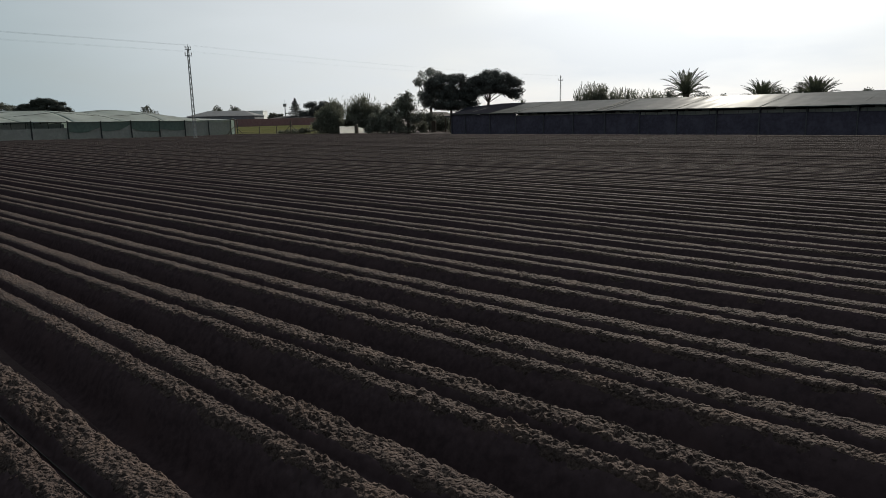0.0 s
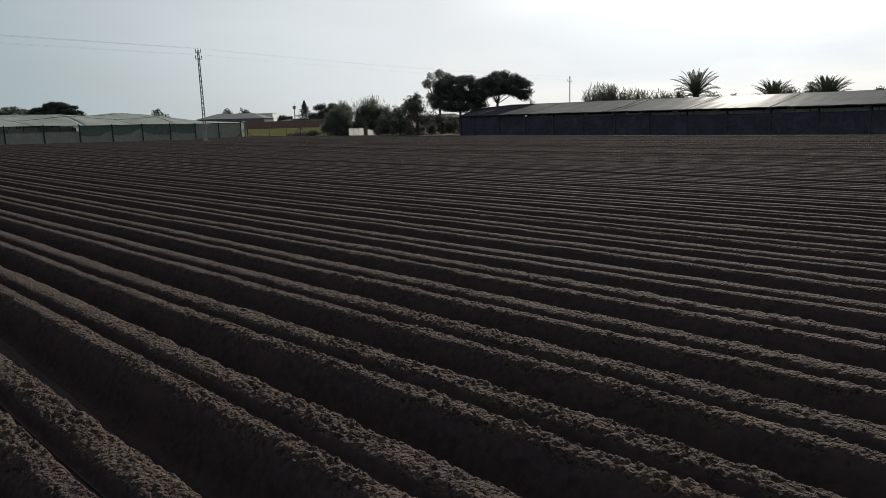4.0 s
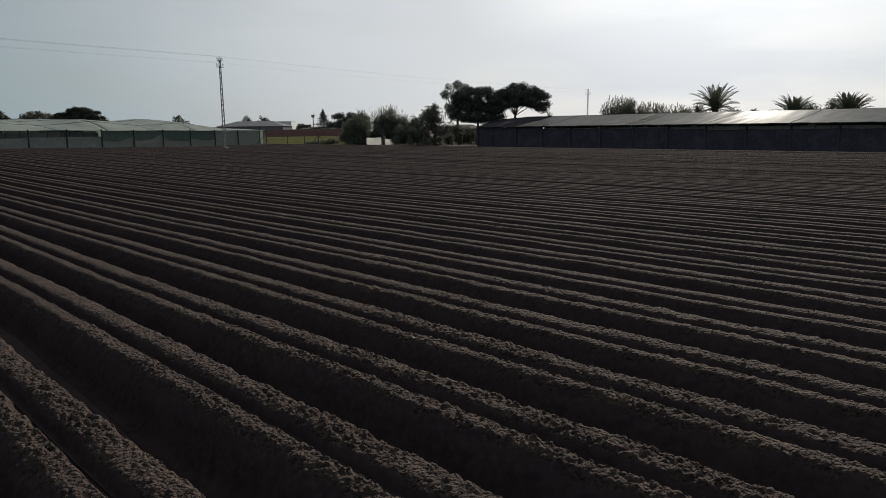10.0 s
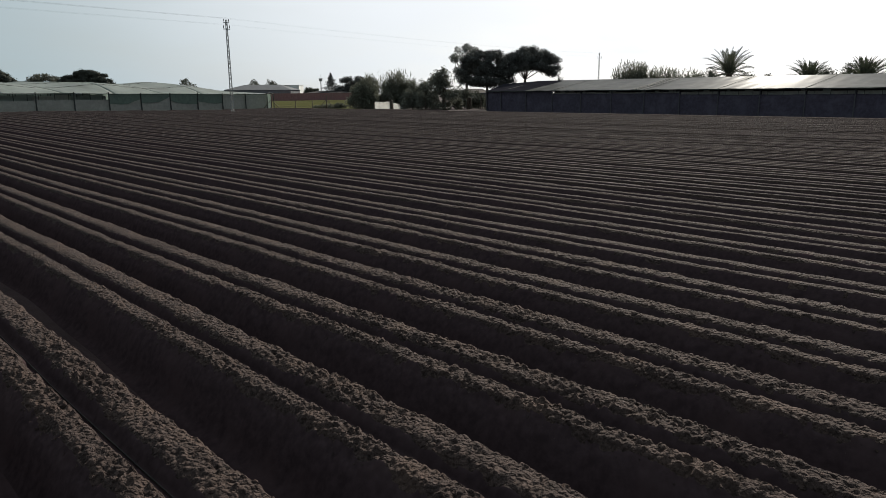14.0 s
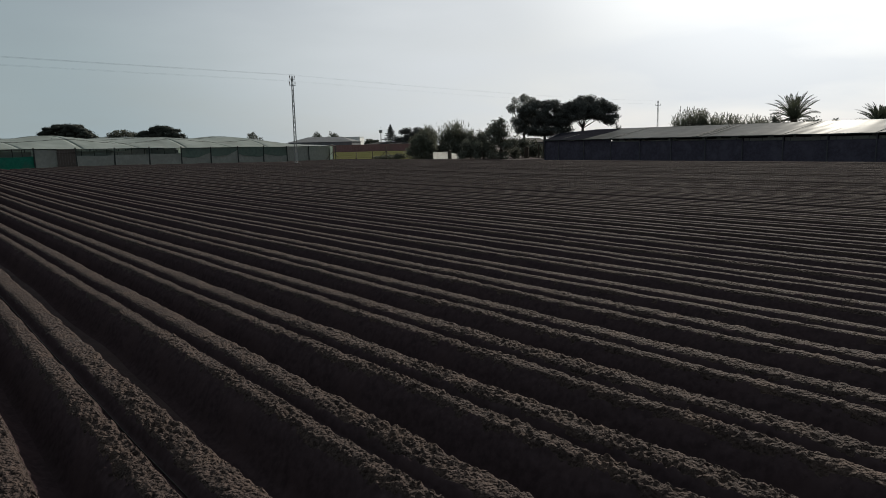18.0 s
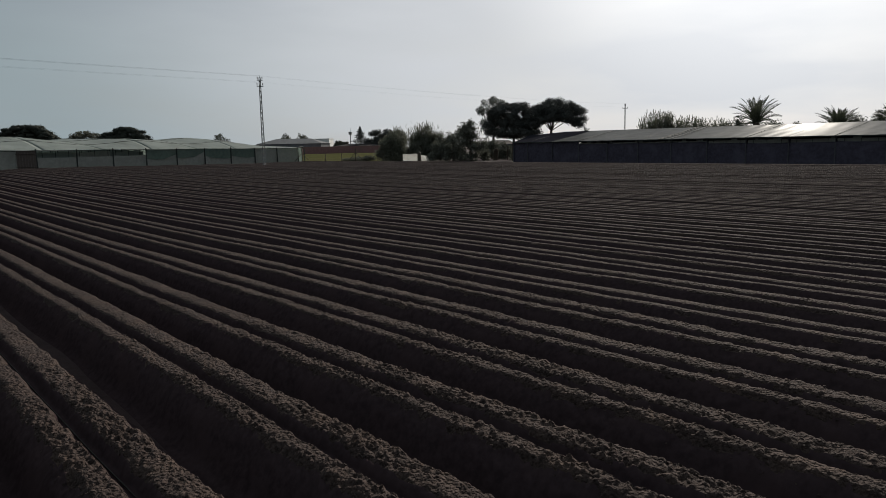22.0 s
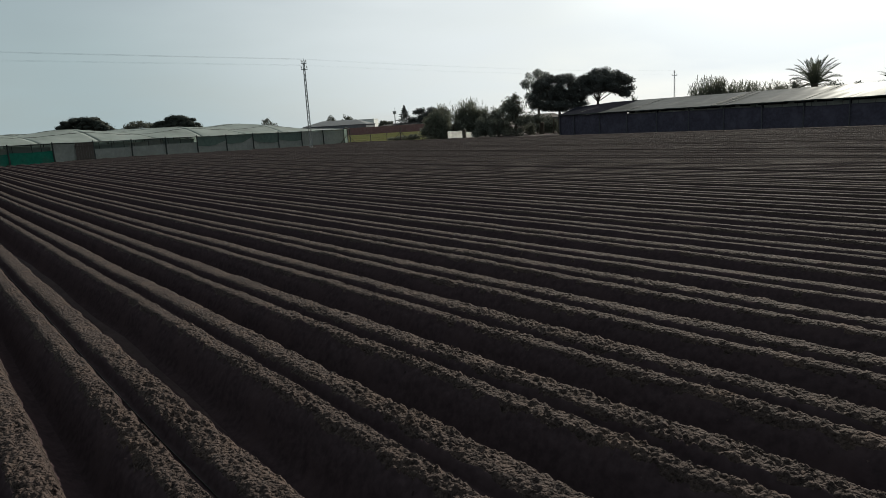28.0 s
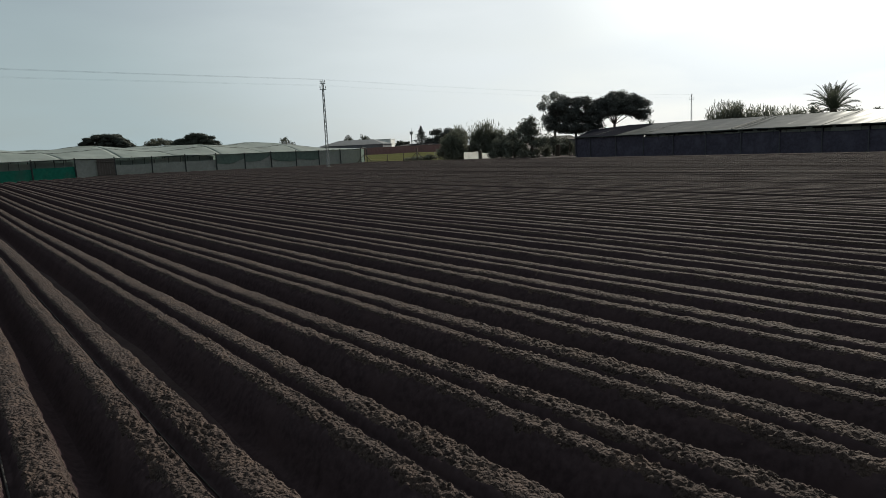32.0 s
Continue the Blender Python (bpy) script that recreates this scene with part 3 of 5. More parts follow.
def build_shed():
    """Local x runs along the front, to the right; local y goes into the shed."""
    shed = thing("packing_shed", SHED, "long low shed with white plastic roof and black sheet walls", "shed")
    x0, x1 = -55.2, 21.0
    eave, ridge, wall_h, half, skew = 2.44, 3.56, 1.92, 6.6, 3.6
    rng = random.Random(4)
    xs = [-13.1 - BAY * i for i in range(12)][::-1]
    xs = [x0] + [x for x in xs if x > x0 + 1.0] + [-13.1 + BAY * i for i in range(1, 10)] + [x1]
    post = Builder().box(-0.04, -0.04, 0, 0.04, 0.04, eave - 0.05, 0.012)
    pm = post.mesh("post", M_SHEDPOST)
    back = post.mesh("back_post", M_DARKSTEEL)
    mid = Builder().tube([(0, 0, 0), (0, 0, ridge - 0.1)], 0.05, 8).mesh("centre_post", M_DARKSTEEL)
    for i, x in enumerate(xs):
        part("post", pm, M_STEEL, shed, m=pose(x, -0.06, 0, 0, 0, rng.uniform(-3, 3)))
        part("back_post", back, M_DARKSTEEL, shed, m=pose(x, 2 * half, 0))
        if i == 0:
            continue
        part("centre_post", mid, M_DARKSTEEL, shed, m=pose(x, half, 0))
        b = Builder()
        b.tube([(x, 0, eave - 0.02), (x, half, ridge - 0.08), (x, 2 * half, eave - 0.02)], 0.035, 6)
        b.tube([(x, 0, eave - 0.1), (x, half, eave - 0.1), (x, 2 * half, eave - 0.1)], 0.025, 6)
        part("rafter", b, M_DARKSTEEL, shed)
    for a, c in zip(xs, xs[1:]):
        top = wall_h + rng.uniform(-0.03, 0.03) + (0.17 if a < -33 else 0.0)
        sag = rng.uniform(0.01, 0.05)
        high = a < -46

        def wall(p, q, a=a, c=c, top=top, sag=sag, high=high):
            h = (eave - 0.12 if high else top) - sag * math.sin(math.pi * p)
            return (a + (c - a) * p, 0.03 + 0.03 * math.sin(9 * p + a) * math.sin(math.pi * q), h * q)
        b = Builder().sheet(wall, 14, 6)
        b.sheet(lambda p, q: (lambda w: (w[0], w[1] + 0.015, w[2]))(wall(1 - p, q)), 14, 6)
        part("wall_sheet", b, M_BLACK, shed)
        hem = Builder().tube([(lambda w: (w[0], w[1] - 0.01, w[2]))(wall(p / 8, 1)) for p in range(9)], 0.025, 6)
        part("wall_hem", hem, M_BLACK, shed)
        rb = Builder().sheet(lambda p, q, a=a, c=c: (a + (c - a) * p, 2 * half, (eave - 0.05) * q), 4, 2)
        part("back_sheet", rb, M_BLACK, shed)
        dark = c < -46.5
        lift = rng.uniform(0.0, 0.006) * (not dark)
        for side in (0, 1):
            def roof(p, q, a=a, c=c, side=side, lift=lift):
                x = a + (c - a) * p + 0.35 * q
                y = -0.28 + (half + 0.28) * q
                if a == x0:
                    # the end of the shed is cut askew, and its ridge droops there
                    x -= skew * (1 - p) * (2 - q if side else q)
                z = eave - (0.30 * q * (1 - p) if a == x0 else 0.0) + (ridge - eave) * (y / half) - 0.05 * math.sin(math.pi * q) + lift * math.sin(math.pi * p)
                z += (0.0 if dark else 0.006) * math.sin(17 * p + 3 * a) * math.sin(5 * q + a)
                if side:
                    y = 2 * half - y
                return (x, y, z + 0.03)
            b = Builder().sheet(roof, 16, 12, 0.012)
            part("roof_sheet", b, M_SHADE if dark else M_FILM, shed, "" if not dark else "dark shade sheet over the end bay")
        if not dark:
            seam = Builder().tube([(a + 0.35 * q / 8, -0.28 + (half + 0.28) * q / 8, eave + (ridge - eave) * ((-0.28 + (half + 0.28) * q / 8) / half) + 0.04) for q in range(9)], 0.02, 6)
            if rng.random() < 0.4:
                part("roof_batten", seam, M_DARKSTEEL, shed)
        if not dark:
            lo = wall_h - 0.12 + rng.uniform(-0.05, 0.12)
            b = Builder().sheet(lambda p, q, a=a, c=c, lo=lo: (a + 0.1 + (c - a - 0.2) * p, 0.07 + 0.02 * math.sin(8 * p), lo + (eave - 0.24 - lo) * q), 10, 3, 0.004)
            part("gap_film", b, M_GREYNET, shed, "pale film closing the gap under the eave")
        # torn strips of film that hang in the gap under the eave
        if not dark:
            n = rng.randint(1, 2)
            for j in range(n):
                px = a + (c - a) * (j + rng.random()) / n
                w, h = rng.uniform(0.25, 0.8), rng.uniform(0.12, 0.38)
                b = Builder().sheet(lambda p, q, px=px, w=w, h=h: (px + w * p, 0.10 + 0.03 * math.sin(6 * p), eave - 0.06 - h * q), 6, 3, 0.004)
                part("film_strip", b, M_FILM_OLD, shed)
            for j in range(3):
                px = a + (c - a) * (j + 0.5) / 3
                part("strut", Builder().tube([(px, 0.02, wall_h - 0.15), (px + rng.uniform(-0.1, 0.1), 0.04, eave)], 0.018, 5), M_DARKSTEEL, shed)
    eb = Builder()
    n = 120
    eb.tube([(x0 + (x1 - x0) * i / n, -0.27, eave - 0.06 + 0.018 * math.sin(i * 1.7) + 0.012 * math.sin(i * 0.6)) for i in range(n + 1)], 0.05, 6)
    part("eave_pipe", eb, M_DARKSTEEL, shed)
    for x in (-36.1, -35.7):
        part("roof_batten", Builder().tube([(x + 0.35 * q / 8, -0.28 + (half + 0.28) * q / 8, eave + (ridge - eave) * ((-0.28 + (half + 0.28) * q / 8) / half) + 0.05 - 0.05 * math.sin(math.pi * q / 8)) for q in range(9)], 0.03, 6), M_DARKSTEEL, shed)
    part("ridge_pipe", Builder().tube([(xs[1], half, ridge), (x1, half, ridge)], 0.04, 6), M_DARKSTEEL, shed)
    for x, k, droop in ((x0, -skew, 0.30), (x1, 0.0, 0.0)):
        g = Builder()
        for d, order in ((0.0, (0, 1, 2, 3, 4)), (0.02, (4, 3, 2, 1, 0))):
            g.add([(x + d, 0, 0), (x + d + 2 * k, 2 * half, 0), (x + d + 2 * k, 2 * half, eave), (x + d + k, half, ridge - 0.04 - droop), (x + d, 0, eave)], [order])
        part("end_sheet", g, M_BLACK, shed)


build_shed()

# ---------------------------------------------------------------- greenhouse behind the fence on the far left
C0, CK = np.array([-32.3, 107.5]), np.array([-2.065, -3.96])      # corner post, step from post to post
FENCE_N = 17


def fence_point(k, b=0.0):
    """A place k posts along the fence, b metres behind it."""
    d = CK / np.hypot(*CK)
    q = np.array([d[1], -d[0]])           # away from the field
    return C0 + CK * k + b * q


def fence_base(k):
    p = fence_point(k)
    return GROUND + 0.03 + float(rise(p @ CX, p @ AX))


def fence_top(k):
    return 1.99 + 0.028 * k


def build_fence():
    at = pose(*C0, 0)
    fence = thing("windbreak_fence", at, "post fence hung with green and grey windbreak nets", "fence")

    def loc(k, b, z):
        p = fence_point(k, b) - C0
        return (float(p[0]), float(p[1]), z)
    rng = random.Random(9)
    for k in range(FENCE_N + 1):
        z0, z1 = fence_base(k), fence_top(k) + rng.uniform(0.1, 0.22)
        b = Builder().tube([loc(k, -0.12, z0 - 0.05), loc(k + rng.uniform(-0.015, 0.015), -0.12, z1)], [0.085, 0.07], 8)
        part("post", b, M_DARKSTEEL, fence)
    for k in range(FENCE_N):
        mat, label = (M_GREEN, "bright green net") if k >= 10 else (M_GREYNET, "faded grey net" if k >= 6 else "thin grey net")
        full = 0.98 if k <= 5 or k == 9 else rng.uniform(0.60, 0.70)

        def net(p, q, k=k, full=full):
            kk = k + p
            z0, z1 = fence_base(kk), fence_top(kk)
            b = 0.03 * math.sin(7 * p + k) * math.sin(math.pi * q)
            return loc(kk, b, z0 + (z1 - z0) * full * q - 0.06 * math.sin(math.pi * p) * q)
        part("net", Builder().sheet(net, 10, 6, 0.006), mat, fence, label)
        if 2 <= k <= 5:
            # a second, darker net is slung from the rail and sags unevenly
            lo, tip, turn = rng.uniform(0.42, 0.55), rng.uniform(0.15, 0.42), rng.choice((0, 1))

            def slung(p, q, k=k, lo=lo, tip=tip, turn=turn):
                kk = k + p
                z0, z1 = fence_base(kk), fence_top(kk)
                f = 1 - p if turn else p
                low = lo + 0.02 * math.sin(9 * p + k) + tip * max(0.0, f - 0.6) / 0.4
                return loc(kk, -0.09 - 0.03 * math.sin(8 * p + 2 * k) * (1 - q), z0 + (z1 - z0) * (low + (0.99 - low) * q))
            part("upper_net", Builder().sheet(slung, 12, 4, 0.005), M_UPPER, fence, "thin dark green net slung from the rail")
        elif full < 0.9:
            def upper(p, q, k=k):
                kk = k + p
                z0, z1 = fence_base(kk), fence_top(kk)
                h = z1 - z0
                return loc(kk, 0.5, z0 + h * (0.5 + (0.40 + 0.04 * math.sin(5 * p + k)) * q))
            # pale sheet added to brighten the open strip above the net
            part("inner_screen", Builder().sheet(upper, 6, 3, 0.006), M_GREYNET if k % 2 else M_FILM_OLD, fence)
        rail = Builder().tube([loc(k + p / 6, -0.05, fence_top(k + p / 6) - 0.03 * math.sin(math.pi * p / 6)) for p in range(7)], 0.04, 6)
        part("top_rail", rail, M_DARKSTEEL, fence)
        for j in range(3):
            kk = k + (j + rng.uniform(0.3, 0.7)) / 3
            z1 = fence_top(kk)
            part("upright", Builder().tube([loc(kk, 0.25, fence_base(kk)), loc(kk + rng.uniform(-0.03, 0.03), 0.3, z1 + (0.14 if j == 1 else 0.0))], 0.03, 5), M_DARKSTEEL, fence)
    # a boarded gate between two of the nets
    g = thing("boarded_gate", pose(*C0, 0), "brown boarded gate set in the net fence", "gate")
    for j in range(7):
        ka, kb = 9.02 + 0.065 * j, 9.02 + 0.065 * j + 0.06

        def board(p, q, ka=ka, kb=kb, j=j):
            kk = ka + (kb - ka) * p
            return loc(kk, -0.16, fence_base(kk) + (fence_top(kk) - fence_base(kk) - 0.05 * (j % 2)) * q)
        part("board", Builder().sheet(board, 1, 1, 0.0).sheet(lambda p, q: (lambda w: (w[0] - 0.03, w[1] + 0.02, w[2]))(board(1 - p, q)), 1, 1), M_BROWNPANEL, g)
    for h in (0.3, 1.7):
        part("rail", Builder().tube([loc(9.0, -0.2, fence_base(9) + h), loc(9.5, -0.2, fence_base(9.5) + h)], 0.035, 5), M_BROWNPANEL, g)


build_fence()


def build_greenhouse():
    """Low spans of film, each with its ridge square to the fence."""
    house = thing("plastic_greenhouse", pose(*C0, 0), "low multi-span greenhouse roofed with dusty white plastic film", "greenhouse")
    span = 3.0
    depth = 46.0

    def skin(kk, b):
        ph = ((kk - 2.7) / span) % 1.0
        tri = abs(2 * ph - 1)
        peak = tri ** 1.4
        up = min(1.0, b / 9.0)
        up = up * (2 - up)
        z = fence_top(kk) + 0.02 + up * (0.12 + 0.88 * float(smooth01((kk + 0.3) / 2.6))) * (1.10 + 0.55 * peak + 0.35 * float(smooth01((kk - 9.5) / 4))) + 0.05 * math.sin(b * 0.7 + kk * 2)
        return z + 0.10 * math.sin(b * 0.33 + 1.3 * kk) * up
    k = -0.2
    while k < FENCE_N + 2:
        ka, kb = k, min(k + span / 2, FENCE_N + 2.0)

        def roof(p, q, ka=ka, kb=kb):
            kk, b = ka + (kb - ka) * p, -0.25 + depth * q ** 1.6
            w = fence_point(kk, b) - C0
            z = skin(kk, max(b, 0)) + 0.025 * math.sin(31 * p) * min(1, b / 4)
            return (float(w[0]), float(w[1]), z)
        part("roof_film", Builder().sheet(roof, 14, 26, 0.01), M_FILM_OLD, house, smooth=True)
        for q in (0.22, 0.40, 0.60):
            part("purlin", Builder().tube([(lambda w: (w[0], w[1], w[2] + 0.015))(roof(p / 8, q)) for p in range(9)], 0.025, 5), M_DARKSTEEL, house)
        pts = [roof(0, q / 20) for q in range(21)]
        part("film_clamp", Builder().tube([(x, y, z + 0.02) for x, y, z in pts], 0.02, 5), M_FILM_OLD, house)
        k += span / 2
    for k in range(0, FENCE_N + 1):
        for b in (5.0, 12.0, 22.0):
            w = fence_point(k, b) - C0
            part("inner_post", Builder().tube([(w[0], w[1], fence_base(k) - 0.1), (w[0], w[1], skin(k, b) - 0.01)], 0.05, 6), M_DARKSTEEL, house)
    # end wall at the corner, and a far wall that closes the spans
    def side(p, q):
        b = depth * p
        w = fence_point(-0.2, b) - C0
        return (float(w[0]), float(w[1]), GROUND + (skin(-0.2, b) - GROUND) * q)
    part("end_wall", Builder().sheet(side, 16, 4, 0.01), M_DARKNET, house, "dark net over the end wall")

    def rear(p, q):
        kk = -0.2 + (FENCE_N + 2.2) * p
        w = fence_point(kk, depth - 0.3) - C0
        return (float(w[0]), float(w[1]), GROUND + (skin(kk, depth) - 0.05 - GROUND) * q)
    part("rear_wall", Builder().sheet(rear, 24, 3, 0.01), M_DARKNET, house)
    # hoop of bent pipe at the corner
    hp = []
    for j in range(9):
        a = math.pi / 2 * j / 8
        w = fence_point(-0.3 + 0.25 * (1 - math.cos(a)), -0.2) - C0
        hp.append((float(w[0]), float(w[1]), 1.84 + 0.35 * math.sin(a)))
    w = fence_point(-0.3, -0.2) - C0
    part("corner_hoop", Builder().tube([(float(w[0]), float(w[1]), GROUND)] + hp, 0.07, 7), M_DARKSTEEL, house)


build_greenhouse()


# ---------------------------------------------------------------- power line
def build_pylon(x, y, z0, h, w0=0.145, arms=(0.34, 0.40), group="power line"):
    p = thing("lattice_pylon", pose(x, y, z0, 0, 0, 35), "slim grey lattice steel power pylon with short crossarms", "pylon", group)
    w1 = w0 * 0.53
    levels = [i / 17 for i in range(18)]

    def corner(i, f):
        w = w0 + (w1 - w0) * f
        return ((-w, -w), (w, -w), (w, w), (-w, w))[i % 4] + (h * f,)
    for i in range(4):
        part("leg", Builder().tube([corner(i, 0), corner(i, 1)], 0.028, 5), M_STEEL, p)
    for a, b in zip(levels, levels[1:]):
        for i in range(4):
            part("brace", Builder().tube([corner(i, a), corner(i + 1, b)], 0.018, 4), M_STEEL, p)
            if i % 2 == 0:
                part("strut", Builder().tube([corner(i, b), corner(i + 1, b)], 0.02, 4), M_STEEL, p)
    part("footing", Builder().box(-0.45, -0.45, -0.1, 0.45, 0.45, 0.22, 0.05), M_CONCRETE, p)
    for zz, half in zip((h - 0.30, h - 1.0), arms):
        arm = part("crossarm", Builder().box(-half, -0.04, zz - 0.04, half, 0.04, zz + 0.04, 0.01), M_STEEL, p)
        for sx in (-half + 0.06, half - 0.06):
            b = Builder().tube([(sx, 0, zz + 0.05), (sx, 0, zz + 0.12), (sx, 0, zz + 0.16), (sx, 0, zz + 0.30), (sx, 0, zz + 0.42)], [0.015, 0.015, 0.045, 0.055, 0.02], 8)
            part("insulator", b, M_CERAMIC, arm)
    part("peak_spike", Builder().tube([(0, 0, h), (0, 0, h + 0.25)], 0.02, 5), M_STEEL, p)
    return p


PYLON_A, PYLON_B, PYLON_Z = (-28.45, 81.0), (27.6, 161.0), -0.18
build_pylon(*PYLON_A, PYLON_Z, 10.45)
build_pylon(*PYLON_B, -0.2, 10.6, 0.125, (0.2, 0.75))


def build_wires():
    d = np.array(PYLON_B) - np.array(PYLON_A)
    d = d / np.hypot(*d)
    n = np.array([d[1], -d[0]])
    for zz, half, thick in ((10.45, 0.30, 0.0068), (9.75, 0.36, 0.0036)):
        for sx in (-half, half):
            b = Builder()
            a0, a1 = np.array(PYLON_A) + n * sx, np.array(PYLON_B) + n * sx
            back = np.array(PYLON_A) - d * 120 + n * sx
            b.tube([(*(a0 + (a1 - a0) * f / 24), zz - 0.5 * 4 * (f / 24) * (1 - f / 24)) for f in range(25)], thick * 0.55, 4)
            b.tube([(*(a0 + (back - a0) * f / 24), zz - 0.25 * 4 * (f / 24) * (1 - f / 24)) for f in range(25)], thick, 4)
            w = new("overhead_wire", b.mesh("overhead_wire", M_WIRE))
            tagged(w, "thin dark overhead power wire sagging between pylons", "wire", "overhead wires")


build_wires()


# ---------------------------------------------------------------- plants
def heart_mesh():
    """The corners and faces of a rounded block of 24 quads."""
    keys, vs, fs = {}, [], []
    for ax in range(3):
        for sg in (-1, 1):
            for i in (-1, 0):
                for j in (-1, 0):
                    quad = []
                    for di, dj in ((0, 0), (1, 0), (1, 1), (0, 1)):
                        p = [0, 0, 0]
                        p[ax], p[(ax + 1) % 3], p[(ax + 2) % 3] = sg, i + di, j + dj
                        if tuple(p) not in keys:
                            keys[tuple(p)] = len(vs)
                            vs.append(np.array(p) / np.linalg.norm(p))
                        quad.append(keys[tuple(p)])
                    fs.append(quad if sg > 0 else quad[::-1])
    return np.array(vs), np.array(fs)


HEART_V, HEART_F = heart_mesh()


def leaf_quads(rng, blobs, size, tall=1.0, hollow=0.55, heart=0.0):
    """Small four-cornered leaves in the outer shell of blobs (x, y, z, rx, ry, rz, count), round an uneven close heart."""
    vs = []
    for x, y, z, rx, ry, rz, n in blobs:
        d = rng.normal(size=(n, 3))
        d /= np.linalg.norm(d, axis=1)[:, None]
        r = hollow + (1 - hollow) * rng.random(n) ** 0.6
        r *= 1 + 0.16 * np.sin(d[:, 0] * 5 + x) * np.cos(d[:, 2] * 6 + y)
        c = d * r[:, None] * (rx, ry, rz) + (x, y, z)
        a = rng.normal(size=(n, 3))
        a /= np.linalg.norm(a, axis=1)[:, None]
        b = np.cross(a, rng.normal(size=(n, 3)))
        b /= np.linalg.norm(b, axis=1)[:, None]
        sz = size * (0.6 + 0.8 * rng.random(n))[:, None]
        a, b = a * sz * tall, b * sz * 0.6
        vs.append(np.stack([c - a, c + b * 0.8, c + a, c - b * 0.8], 1))
    v = np.concatenate(vs).reshape(-1, 3)
    f = np.arange(len(v)).reshape(-1, 4)
    if heart:
        hv, hf, n = [v], [f], len(v)
        for x, y, z, rx, ry, rz, _ in blobs:
            hv.append(HEART_V * (heart * rng.uniform(0.75, 1.1, len(HEART_V)))[:, None] * (rx, ry, rz) + (x, y, z))
            hf.append(HEART_F + n)
            n += len(HEART_V)
        v, f = np.concatenate(hv), np.concatenate(hf)
    return v, f


def limb(b, p, q, r0, r1, rng, n=5, bend=0.15):
    p, q = Vector(p), Vector(q)
    side = Vector((rng.uniform(-1, 1), rng.uniform(-1, 1), rng.uniform(-0.3, 0.6))) * (q - p).length * bend
    b.tube([p.lerp(q, i / n) + side * math.sin(math.pi * i / n) for i in range(n + 1)], [r0 + (r1 - r0) * i / n for i in range(n + 1)], 7)


def tree(name, x, y, base, trunk_top, blobs, size, mat, label, category="tree", seed=1, trunk_r=0.25, lean=0.0, tall=1.0, limbs=True, hollow=0.55, limb_every=1, thick=0.45, heart=0.0):
    rng, prng = np.random.default_rng(seed), random.Random(seed)
    t = thing(name, pose(x, y, base), label, category)
    b = Builder()
    fork = Vector((lean, 0, trunk_top))
    b.tube([(0, 0, -0.1), (0.02, 0, 0.15), (lean * 0.3, 0.03, trunk_top * 0.5), fork], [trunk_r * 1.5, trunk_r * 1.1, trunk_r, trunk_r * 0.8], 9)
    part("trunk", b, M_BARK, t, smooth=True)
    if limbs:
        for bl in blobs[::limb_every]:
            lb = Builder()
            limb(lb, fork, (bl[0], bl[1], bl[2] - 0.2 * bl[5]), trunk_r * thick, trunk_r * 0.1, prng)
            part("limb", lb, M_BARK, t, smooth=True)
    v, f = leaf_quads(rng, blobs, size, tall, hollow, heart)
    part("crown", array_mesh("crown", v, f, mat), mat, t)["kind"] = "stuff"
    return t


def umbrella_pine(x, y, base, fork_z, cx, cz, rx, ry, up, down, vault, seed, n=64, leaves=400):
    """A crown of many clumps between a domed top and an underside that vaults up towards the trunk."""
    prng = random.Random(seed)
    blobs = []
    for i in range(n):
        a, r = 2.399963 * i + prng.uniform(-0.5, 0.5), math.sqrt((i + 0.5) / n) * prng.uniform(0.92, 1.04)
        w = math.sqrt(max(0.0, 1 - min(r, 1.0) ** 2))
        arch = math.sqrt(max(0.0, 1 - min(1.0, abs(r * math.cos(a))) ** 2))
        hi = cz + up * w ** 0.8
        lo = min(cz - down * w ** 0.3 + vault * arch * arch, hi - 0.3)
        z = (hi * prng.uniform(0.97, 1.03), lo + 0.15 * (hi - lo) * prng.random(), lo + (hi - lo) * prng.random())[i % 3]
        sz = rx * prng.uniform(0.13, 0.22)
        blobs.append((cx + rx * r * math.cos(a), ry * r * math.sin(a), z, sz * 1.15, sz * 1.15, sz * 0.85, leaves))
    for i in range(9):
        # inner clumps, so that the crown is closed
        a, r = 2.399963 * i, 0.62 * math.sqrt((i + 0.5) / 9)
        w = math.sqrt(1 - r * r)
        lo, hi = cz - down * w ** 0.3 + vault * w * w, cz + up * w ** 0.8
        blobs.append((cx + rx * r * math.cos(a), ry * r * math.sin(a), (lo + hi) / 2, rx * 0.27, ry * 0.27, (hi - lo) * 0.36, leaves))
    return tree("umbrella_pine", x, y, base, fork_z, blobs, 0.085 * max(1.0, y / 110), M_PINE, "dark umbrella pine with a broad flat crown and bare trunk", "pine tree", seed, 0.21, 0.0, 1.0, True, 0.4, 6, 0.32, 0.55)


umbrella_pine(1.58, 95.0, -0.25, 2.9, -0.15, 5.0, 3.5, 2.7, 2.35, 1.9, 0.0, 31, 96)
umbrella_pine(6.65, 95.5, -0.25, 3.9, 0.60, 4.85, 3.85, 3.0, 2.75, 1.05, 1.7, 47, 92)

